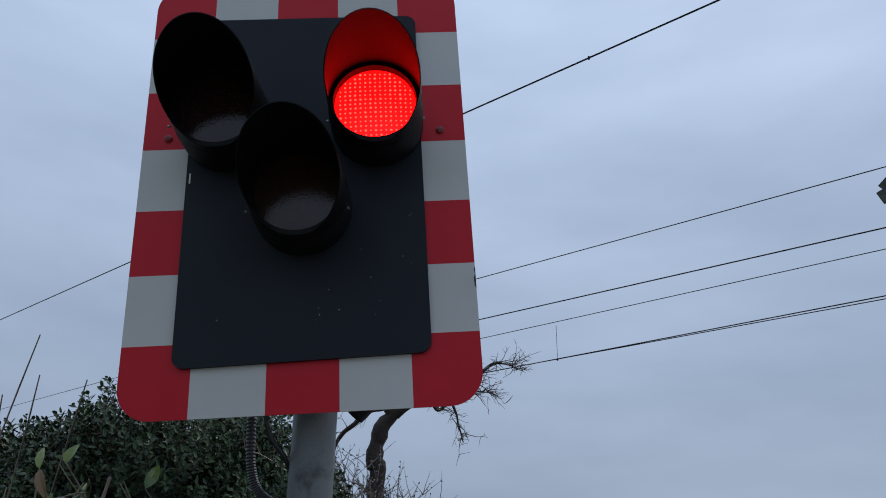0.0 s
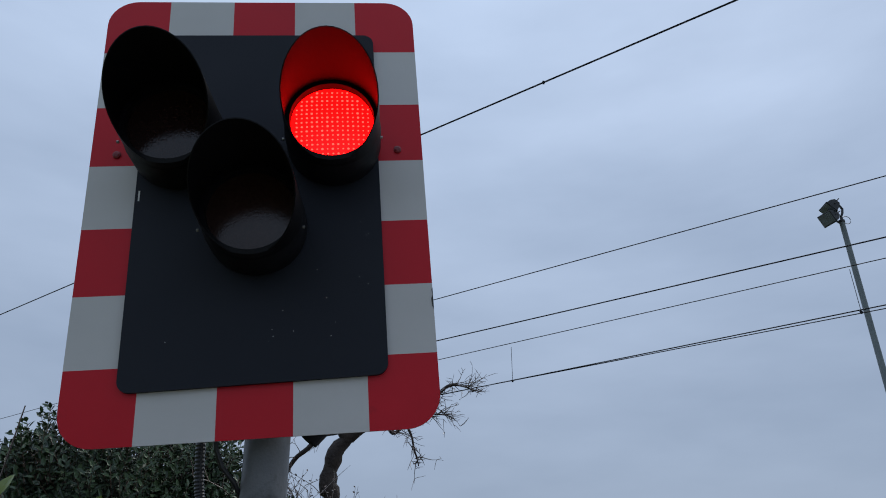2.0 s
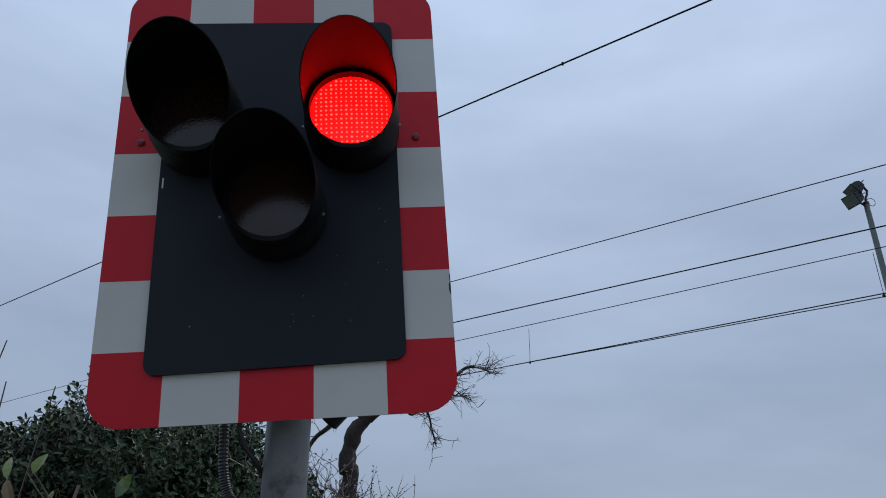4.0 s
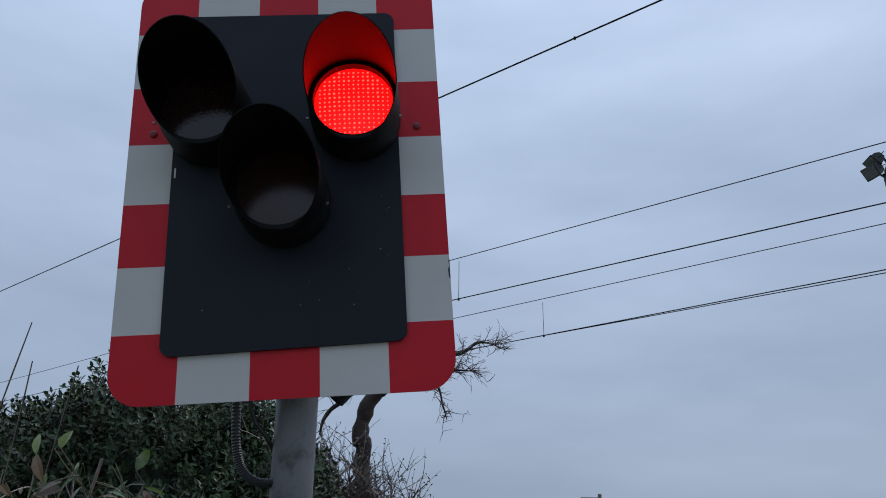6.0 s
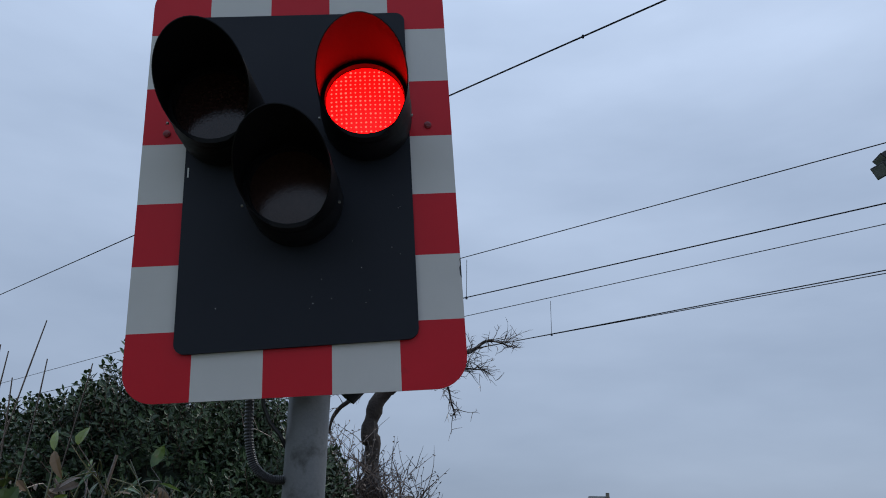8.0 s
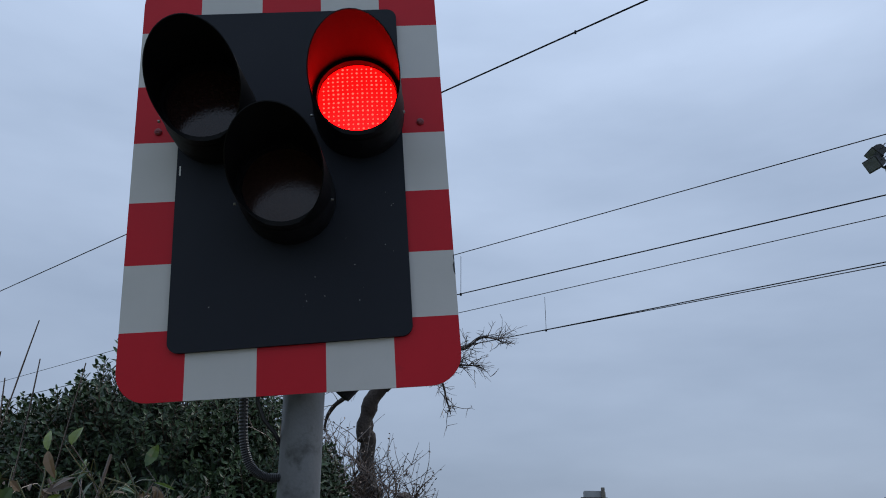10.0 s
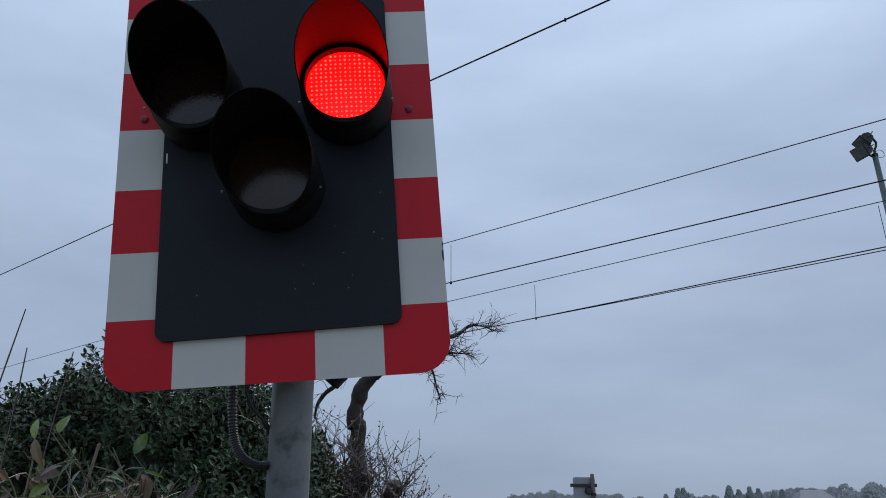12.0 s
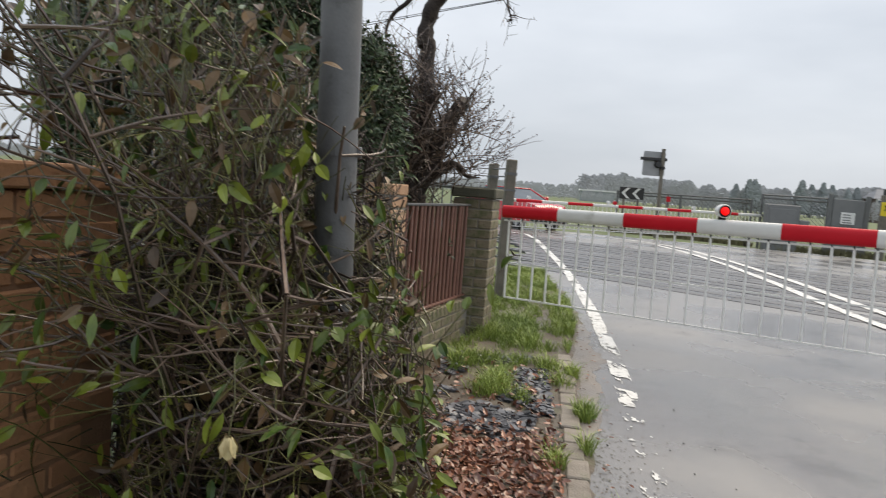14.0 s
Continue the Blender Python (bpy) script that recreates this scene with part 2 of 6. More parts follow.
MESH_GREY = material("pale_chain_link_wire", (0.16, 0.17, 0.17), (0.28, 0.29, 0.29), 0.5, metal=0.4, scale=5)
CABINET = material("dark_grey_equipment_cabinet", (0.13, 0.136, 0.136), (0.175, 0.18, 0.18), 0.6, scale=3, stain=(0.08, 0.085, 0.08), stain_scale=3, stain_at=0.6)
HUT_GREY = material("pale_grey_hut_sheeting", (0.20, 0.205, 0.225), (0.27, 0.275, 0.295), 0.6, scale=3, stain=(0.16, 0.165, 0.17), stain_scale=3, stain_at=0.6)
ROUGH_GRASS = material("dead_brown_scrub", (0.06, 0.058, 0.028), (0.19, 0.17, 0.085), 0.8, scale=2, island=0.4)
CAR_RED = material("red_car_paint", (0.45, 0.012, 0.02), (0.52, 0.018, 0.028), 0.2, scale=2, coat=0.6)
CAR_GLASS = material("dark_car_glass", (0.05, 0.065, 0.08), (0.08, 0.10, 0.12), 0.08, scale=2, spec=0.25)
RUBBER = material("black_rubber", (0.012, 0.012, 0.012), (0.022, 0.022, 0.022), 0.8, scale=12)
# the haze of distance is put into these two pale base colours
HAZED_WOOD = material("hazed_winter_wood", (0.38, 0.39, 0.40), (0.45, 0.46, 0.47), 0.95, scale=0.03, spec=0.1, island=0.05)
HAZED_FAR = material("hazed_far_grey", (0.27, 0.30, 0.305), (0.33, 0.36, 0.365), 0.95, scale=0.05, spec=0.1, island=0.06)
SLATE_ROOF = material("weathered_slate_roof", (0.16, 0.17, 0.19), (0.22, 0.23, 0.25), 0.7, scale=0.5)
ROOF = material("brown_roof_tile", (0.10, 0.075, 0.065), (0.16, 0.12, 0.10), 0.8, scale=0.6)
LIT_BOOM_LAMP = glowing("lit_red_boom_lamp", (1.0, 0.002, 0.004), 0.75)


# ---- mesh helpers ----
class Geo:
    """Plain lists of points and faces."""

    def __init__(self):
        self.v, self.f = [], []

    def add(self, vs, fs):
        k = len(self.v)
        self.v.extend([tuple(p) for p in vs])
        self.f.extend([tuple(i + k for i in f) for f in fs])
        return self

    def box(self, x0, x1, y0, y1, z0, z1, c=0.0):
        """A box whose upright and level edges along y are chamfered by c."""
        if c <= 0:
            vs = [(x, y, z) for x in (x0, x1) for y in (y0, y1) for z in (z0, z1)]
            return self.add(vs, [(0, 1, 3, 2), (4, 6, 7, 5), (0, 4, 5, 1), (2, 3, 7, 6), (0, 2, 6, 4), (1, 5, 7, 3)])
        bm = bmesh.new()
        bmesh.ops.create_cube(bm, size=1)
        for p in bm.verts:
            p.co = Vector(((x0 + x1) / 2 + p.co.x * (x1 - x0), (y0 + y1) / 2 + p.co.y * (y1 - y0), (z0 + z1) / 2 + p.co.z * (z1 - z0)))
        bmesh.ops.bevel(bm, geom=bm.edges[:], offset=c, segments=1, affect="EDGES", profile=0.5)
        bm.verts.index_update()
        self.add([p.co[:] for p in bm.verts], [[q.index for q in f.verts] for f in bm.faces])
        bm.free()
        return self

    def tube(self, path, radii, sides=6, caps=True, ribs=None):
        path = [Vector(p) for p in path]
        n = len(path)
        if not hasattr(radii, "__len__"):
            radii = [radii] * n
        k = len(self.v)
        ref = None
        for i, p in enumerate(path):
            d = (path[min(i + 1, n - 1)] - path[max(i - 1, 0)])
            if d.length < 1e-9:
                d = Vector((0, 0, 1))
            d.normalize()
            if ref is None:
                ref = d.orthogonal().normalized()
            ref = (ref - d * ref.dot(d))
            ref = ref.normalized() if ref.length > 1e-6 else d.orthogonal().normalized()
            side = d.cross(ref)
            for s in range(sides):
                a = 2 * math.pi * s / sides
                self.v.append(tuple(p + (ref * math.cos(a) + side * math.sin(a)) * radii[i]))
        for i in range(n - 1):
            for s in range(sides):
                a, b = k + i * sides + s, k + i * sides + (s + 1) % sides
                self.f.append((a, b, b + sides, a + sides))
        if caps:
            self.f.append(tuple(k + s for s in reversed(range(sides))))
            self.f.append(tuple(k + (n - 1) * sides + s for s in range(sides)))
        return self

    def leaf(self, base, way, face, length, width, fold=0.25):
        """A pointed, folded leaf of six faces' worth of outline."""
        way = way.normalized()
        side = way.cross(face)
        side = side.normalized() if side.length > 1e-6 else way.orthogonal().normalized()
        up = side.cross(way)
        p = Vector(base)
        mid1, mid2 = p + way * length * 0.35 - up * width * fold * 0.5, p + way * length * 0.7 - up * width * fold * 0.6
        tip = p + way * length - up * length * 0.08
        vs = [p, mid1, mid2, tip, p + way * length * 0.35 + side * width * 0.5 + up * width * fold * 0.4, p + way * length * 0.7 + side * width * 0.36 + up * width * fold * 0.3,
              p + way * length * 0.35 - side * width * 0.5 + up * width * fold * 0.4, p + way * length * 0.7 - side * width * 0.36 + up * width * fold * 0.3]
        return self.add(vs, [(0, 4, 1), (1, 4, 5, 2), (2, 5, 3), (0, 1, 6), (1, 2, 7, 6), (2, 3, 7)])

    def oval_leaf(self, base, way, face, length, width, fold=0.25, droop=0.25):
        """An oval leaf, folded along its rib and drooping to a short point."""
        way = way.normalized()
        side = way.cross(face)
        side = side.normalized() if side.length > 1e-6 else way.orthogonal().normalized()
        up = side.cross(way)
        p, k = Vector(base), len(self.v)
        vs = [p]
        for f, w in ((0.16, 0.62), (0.42, 1.0), (0.70, 0.80), (0.90, 0.36)):
            c = p + way * length * f - up * length * droop * f * f
            vs += [c + side * width * w * 0.5 + up * width * fold * w * 0.5, c, c - side * width * w * 0.5 + up * width * fold * w * 0.5]
        vs.append(p + way * length - up * length * droop)
        fs = [(0, 1, 2), (0, 2, 3)]
        for i in (1, 4, 7):
            fs += [(i, i + 3, i + 4, i + 1), (i + 1, i + 4, i + 5, i + 2)]
        return self.add(vs, fs + [(10, 13, 11), (11, 13, 12)])

    def prism(self, outline, y0, y1):
        """An outline in x and z, pushed from y0 to y1."""
        n = len(outline)
        vs = [(x, y0, z) for x, z in outline] + [(x, y1, z) for x, z in outline]
        fs = [tuple(range(n)), tuple(reversed(range(n, 2 * n)))] + [(i, i + n, (i + 1) % n + n, (i + 1) % n) for i in range(n)]
        return self.add(vs, fs)

    def mesh(self, name, smooth=False):
        me = bpy.data.meshes.new(name)
        me.from_pydata(self.v, [], self.f)
        if smooth:
            me.polygons.foreach_set("use_smooth", [True] * len(me.polygons))
            me.set_sharp_from_angle(angle=radians(40))
        me.update()
        bm = bmesh.new()
        bm.from_mesh(me)
        if len(bm.faces) < 20000 and not name.startswith("leaf"):
            bmesh.ops.recalc_face_normals(bm, faces=bm.faces)
            bm.to_mesh(me)
        bm.free()
        return me


def thing(name, m, label, category, group="", kind=""):
    ob = new(name)
    ob.empty_display_size = 0.05
    ob.matrix_basis = m
    return tagged(ob, label, category, group, kind)


def part(name, geo, mat, parent, label="", kind="", smooth=False, at=None):
    me = geo if isinstance(geo, bpy.types.Mesh) else geo.mesh(name, smooth)
    if mat and not me.materials:
        me.materials.append(mat)
    ob = new(name, me)
    ob.parent = parent
    if at is not None:
        ob.matrix_basis = at
    return tagged(ob, label, kind=kind)


def solo(name, geo, mat, label, category, kind="", group="", smooth=False, m=None):
    me = geo.mesh(name, smooth)
    me.materials.append(mat)
    ob = new(name, me)
    if m is not None:
        ob.matrix_basis = m
    return tagged(ob, label, category, group, kind)


def rounded(x0, x1, z0, z1, r, corners="abcd", n=8):
    """A rounded outline, counter-clockwise from the lower left; corners: which of a (lower left) b (lower right) c (upper right) d (upper left) are round."""
    out = []
    for key, cx, cz, a0 in (("a", x0, z0, 180), ("b", x1, z0, 270), ("c", x1, z1, 0), ("d", x0, z1, 90)):
        if key in corners:
            ox, oz = cx + (r if cx == x0 else -r), cz + (r if cz == z0 else -r)
            out += [(ox + r * math.cos(radians(a0 + 90 * i / n)), oz + r * math.sin(radians(a0 + 90 * i / n))) for i in range(n + 1)]
        else:
            out.append((cx, cz))
    return out


rng = random.Random(7)


def u(a, b):
    return rng.uniform(a, b)


def bend_path(p, d, length, steps, wander, droop=0.0, curl=0.0):
    """A wandering twig from p along d, arching steadily by curl."""
    turn = Vector((u(-1, 1), u(-1, 1), u(-0.7, 0.7))) * curl
    p, d = Vector(p), Vector(d).normalized()
    out = [p.copy()]
    for _ in range(steps):
        d = (d + Vector((u(-1, 1), u(-1, 1), u(-1, 1))) * wander + turn + Vector((0, 0, -droop))).normalized()
        p = p + d * (length / steps)
        out.append(p.copy())
    return out

# ---- ground, road, crossing ----
def edge_line_x(y):
    return float(np.interp(y, [-30, -6, -1.8, 0.8, 2.1, 3.3, 5.2, 7.0, 9.8, 16.0, 17.6, 19, 20], [-2.6, 0.3, 0.88, 1.21, 1.37, 1.50, 1.65, 1.76, 1.86, 1.92, 1.80, 0.6, -1.6]))


def road_left_x(y):
    return float(np.interp(y, [-30, -6, 0.78, 1.57, 3.05, 4.4, 5.6, 8.0, 12, 16, 18, 19.5, 21, 23, 25], [-2.9, 0.1, 0.95, 1.02, 1.17, 1.40, 1.47, 1.45, 1.4, 1.3, 0.4, -2.5, -8, -18, -30]))


def road_right_x(y):
    return float(np.interp(y, [-30, -6, 0, 8, 14, 17, 18, 18.8, 19.5, 20.0, 20.4, 21.2, 22.2, 23.5, 25], [5.2, 8.6, 10.0, 11.8, 12.4, 12.35, 12.1, 11.3, 10.0, 8.0, 6.0, 3.2, -1.5, -9, -20]))


g = Geo()
xs = sorted(set([-2500, -900, -300, -100, -40, -15, -6, -3] + [i * 0.25 - 1 for i in range(14)] + [4, 8, 14, 25, 50, 120, 300, 900, 2500]))
ys = sorted(set([-900, -200, -60, -20, -8] + [i * 0.25 - 3 for i in range(40)] + [8, 10, 14, 18, 22, 26, 34, 45, 70, 120, 200, 350, 700, 1500, 3500]))
vs = []
for y in ys:
    for x in xs:
        near = max(0.0, 1 - abs(x - 0.2) / 2.5) * max(0.0, 1 - abs(y - 2) / 6)
        z = -0.03 + near * 0.035 * noise.noise(Vector((x * 1.7, y * 1.7, 0)))
        if road_left_x(y) - 1.0 < x < road_left_x(y) - 0.05 and -3 < y < 6.5:
            z += 0.03
        vs.append((x, y, z))
nx = len(xs)
g.add(vs, [(j * nx + i, j * nx + i + 1, (j + 1) * nx + i + 1, (j + 1) * nx + i) for j in range(len(ys) - 1) for i in range(nx - 1)])
solo("ground", g, SOIL, "flat green winter field and muddy grass verge", "ground", "structure", smooth=True)

g = Geo()
ry = [-30, -20, -12, -6] + [i * 0.5 - 5 for i in range(39)] + [15 + i * 0.4 for i in range(26)]
cols = 9
for y in ry:
    a, b = road_left_x(y), road_right_x(y)
    for i in range(cols):
        f = i / (cols - 1)
        g.v.append((a + (b - a) * f, y, 0.012 * math.sin(math.pi * f)))
for j in range(len(ry) - 1):
    for i in range(cols - 1):
        k = j * cols + i
        g.f.append((k, k + 1, k + 1 + cols, k + cols))
VERGE_Y = [i * 0.08 - 3.2 for i in range(150)]
vg = Geo()
for y in VERGE_Y:
    right = road_left_x(y) + 0.03 + 0.10 * noise.noise(Vector((y * 1.9, 3, 0))) + 0.05 * noise.noise(Vector((y * 7, 9, 0)))
    left = 0.10 if y < 3.4 else 0.45
    for i in range(12):
        f = i / 11
        x = left + (right - left) * f
        z = 0.012 + 0.014 * noise.noise(Vector((x * 6, y * 6, 4))) + 0.006 * noise.noise(Vector((x * 19, y * 19, 4)))
        vg.v.append((x, y, z if i < 10 else (0.010 if i == 10 else 0.001)))
for j in range(len(VERGE_Y) - 1):
    for i in range(11):
        k = j * 12 + i
        vg.f.append((k, k + 1, k + 13, k + 12))
solo("verge", vg, MUD, "wet brown muddy verge beside the road", "verge", "structure", smooth=True)
road = solo("road", g, ASPHALT, "wet grey asphalt road over a level crossing", "road", "structure", smooth=True)


def road_z(x, y):
    a, b = road_left_x(y), road_right_x(y)
    f = min(1.0, max(0.0, (x - a) / (b - a))) * (cols - 1)
    i = min(cols - 2, int(f))
    zz = [0.012 * math.sin(math.pi * j / (cols - 1)) for j in (i, i + 1)]
    return zz[0] + (zz[1] - zz[0]) * (f - i)


TRACK = Vector((math.cos(radians(-42)), math.sin(radians(-42)), 0))
ACROSS = Vector((-TRACK.y, TRACK.x, 0))
C1, C2 = Vector((1.35, 11.05, 0)), Vector((1.80, 15.05, 0))


def on_deck(x, y):
    s = (Vector((x, y, 0)) - C1).dot(ACROSS)
    return -1.9 < s < 5.4


def painted_line(path, width, label, gaps=0.0, name="road_line"):
    """A worn painted line along a path, in narrow strips that break off raggedly."""
    g = Geo()
    pts = [Vector((*p, 0)) for p in path]
    fine = []
    for a, b in zip(pts, pts[1:]):
        n = max(1, int((b - a).length / 0.012))
        fine += [a.lerp(b, i / n) for i in range(n)]
    lanes = 20
    for i in range(len(fine) - 1):
        a, b = fine[i], fine[i + 1]
        side = Vector((-(b - a).y, (b - a).x, 0)).normalized() * width
        wear = gaps + max(0.0, 0.10 * (2.9 - a.y)) + max(0.0, 0.09 * (4.8 - a.y)) + (0.48 if a.y < 2.0 else 0.0) if gaps else 0.0
        for k in range(lanes):
            f0, f1 = k / lanes - 0.5, (k + 1) / lanes - 0.5
            q = a + side * (f0 + f1) / 2
            edge = 0.30 if k in (0, 1, lanes - 2, lanes - 1) else 0.0
            bare = gaps > 0 and noise.noise(Vector((q.x * 5, q.y * 2.6, 5))) + 0.35 * noise.noise(Vector((q.x * 19, q.y * 13, 4))) > 0.40 - wear
            if noise.noise(Vector((q.x * 14, q.y * 7, 3))) + 0.6 * noise.noise(Vector((q.x * 45, q.y * 30, 8))) > (-0.42 if bare else 0.72 - edge - 0.9 * wear) + (0.25 * noise.noise(Vector((q.x * 90, q.y * 70, 2))) if gaps else 0.0):
                continue
            quad = [a + side * f1, a + side * f0, b + side * f0, b + side * f1]
            g.add([(q.x, q.y, road_z(q.x, q.y) + (0.014 if on_deck(q.x, q.y) else 0.004)) for q in quad], [(0, 1, 2, 3)])
    return solo(name, g, PAINT_LINE, label, "road marking", "structure")


painted_line([(edge_line_x(y), y) for y in [-6, -4, -2, -1, 0, 0.8, 1.5, 2.1, 3.3, 4.2, 5.2, 6, 7, 8.4, 9.8, 13, 16, 17, 17.6, 18.3, 19, 19.5]], 0.12, "worn white edge line along the wet road", 0.05)
painted_line([(1.165, 0.58), (1.22, 0.86)], 0.12, "worn remnant of the white edge line", 0.02)
painted_line([(4.6, -3), (5.0, 2.5), (5.16, 4.4), (5.28, 5.9), (5.43, 7.5), (5.66, 9.7), (5.84, 12.9), (5.86, 16.0), (5.6, 17.6), (4.85, 18.9), (3.4, 19.9), (0, 21)], 0.16, "solid white centre line on the wet road")
painted_line([(3.9, -4), (4.46, 2.2), (4.62, 3.8), (4.72, 4.9), (4.80, 6.3), (4.94, 7.7), (5.16, 9.4), (5.40, 12.2), (5.46, 15.6), (5.25, 17.4)], 0.16, "second white centre line on the wet road")
painted_line([(9.9, 1), (11.2, 8), (11.65, 13), (11.62, 16), (11.5, 18), (10.9, 18.9), (9.5, 19.45), (7.3, 19.9), (5.4, 20.35)], 0.12, "white edge line on the far side of the road")
painted_line([(10.12, 12.2), (10.36, 13.8), (10.5, 15.9)], 0.12, "short white line across the crossing")

crossing = thing("crossing_deck", Matrix.Identity(4), "dark wet rubber crossing panels between steel rails", "crossing deck", kind="structure")
track_turn = pose(0, 0, 0, 0, 0, -42)
panel_me = Geo().box(-0.45, 0.45, -0.28, 0.28, -0.04, 0.0, 0.008).mesh("crossing_panel")
panel_me.materials.append(CROSSING)
rail_me = Geo().box(-9, 12, -0.035, 0.035, -0.12, 0.0, 0.006).mesh("rail")
rail_me.materials.append(RAIL)
for c in (C1, C2):
    for off in (-0.72, 0.72):
        q = c + ACROSS * off
        part("rail", rail_me, RAIL, crossing, at=Matrix.Translation((q.x, q.y, road_z(q.x, q.y) + 0.010)) @ track_turn)
    for row in (-1.42, -1.06, -0.40, 0.0, 0.40, 1.06, 1.42):
        for i in range(17):
            q = c + ACROSS * row + TRACK * (0.92 * i - 2.5)
            if road_left_x(q.y) - 0.2 < q.x < road_right_x(q.y) + 0.2:
                part("panel", panel_me, CROSSING, crossing, at=Matrix.Translation((q.x, q.y, road_z(q.x, q.y) + 0.007 + u(-0.002, 0.002))) @ track_turn @ Matrix.Diagonal((1, 0.62 if abs(row) < 1.2 else 0.62, 1, 1)))

# ---- signal: tilted board, three hooded lights, pole ----
a_, b_ = radians(4.68), radians(-2.986)
rgt = Vector((math.cos(a_), 0, math.sin(a_)))
upv = Vector((-math.sin(a_) * math.cos(b_), math.sin(b_), math.cos(a_) * math.cos(b_))).normalized()
away = upv.cross(rgt).normalized()
SIGNAL = Matrix(((rgt.x, away.x, upv.x, 0), (rgt.y, away.y, upv.y, 0), (rgt.z, away.z, upv.z, 1.8436), (0, 0, 0, 1)))
signal = thing("crossing_signal", SIGNAL, "crossing signal with red and white bordered board on leaning pole", "traffic signal")
BW, BH = 0.90, 1.307
board = part("backing_board", Geo().prism(rounded(-BW / 2, BW / 2, 0, BH, 0.085), 0.0, 0.004), PLATE_GREY, signal, "grey metal backing board")
zrow = [0.0, 0.186, 0.3725, 0.557, 0.7435, 0.930, 1.118, BH]
ucol = [-0.45, -0.275, -0.089, 0.092, 0.273, 0.45]
margin = 0.16
for i in range(5):
    for j in range(7):
        if 0 < i < 4 and 0 < j < 6:
            continue
        x0, x1, z0, z1 = ucol[i], ucol[i + 1], zrow[j], zrow[j + 1]
        corner = {(0, 0): "a", (4, 0): "b", (4, 6): "c", (0, 6): "d"}.get((i, j), "")
        if not corner:
            if i == 0:
                x1 = -BW / 2 + margin
            if i == 4:
                x0 = BW / 2 - margin
            if j == 0:
                z1 = margin
            if j == 6:
                z0 = BH - margin
        red = (i + j) % 2 == 0
        part("stripe", Geo().prism(rounded(x0, x1, z0, z1, 0.085, corner), -0.0015, 0.0), RED_SHEET if red else WHITE_SHEET, board, "red reflective stripe" if red else "white reflective stripe")
part("edge_chip", Geo().prism([(0.446, 0.31), (0.4503, 0.30), (0.4503, 0.36), (0.447, 0.355), (0.449, 0.34), (0.445, 0.33)], -0.0022, -0.0015), SIGN_BLACK, board, "chipped black edge")
part("face_panel", Geo().prism([(x, z - (0.013 * (0.325 - x) / 0.645 if z < 0.3 else 0.0)) for x, z in rounded(-0.32, 0.325, 0.135, 1.172, 0.03)], -0.014, -0.0016), PANEL_BLACK, signal, "matt black face panel")
for sx in (-0.382, 0.38):
    s = Geo()
    s.tube([(sx, -0.0016, 0.778), (sx, -0.006, 0.778), (sx, -0.0085, 0.778)], [0.011, 0.011, 0.006], 12)
    s.box(sx - 0.008, sx + 0.008, -0.0092, -0.0080, 0.7768, 0.7792)
    part("screw", s, RED_SCREW, signal, "domed red painted screw")
# drips and specks on the black panel
g = Geo()
for _ in range(12):
    x, z, r = u(-0.29, 0.30), u(0.16, 0.7), u(0.0005, 0.0012)
    g.tube([(x, -0.0140, z), (x, -0.0150, z)], [r, r * 0.6], 6)
for _ in range(4):
    x, z, r = u(0.02, 0.10), u(0.22, 0.32), u(0.0006, 0.0015)
    g.tube([(x, -0.0140, z), (x, -0.0150, z)], [r, r * 0.6], 6)
g.box(-0.312, -0.308, -0.0148, -0.014, 0.63, 0.66)
part("speck_spatter", g, SIGN_WHITE, signal, "pale specks and drips", kind="stuff")

LENS_Y = -0.13


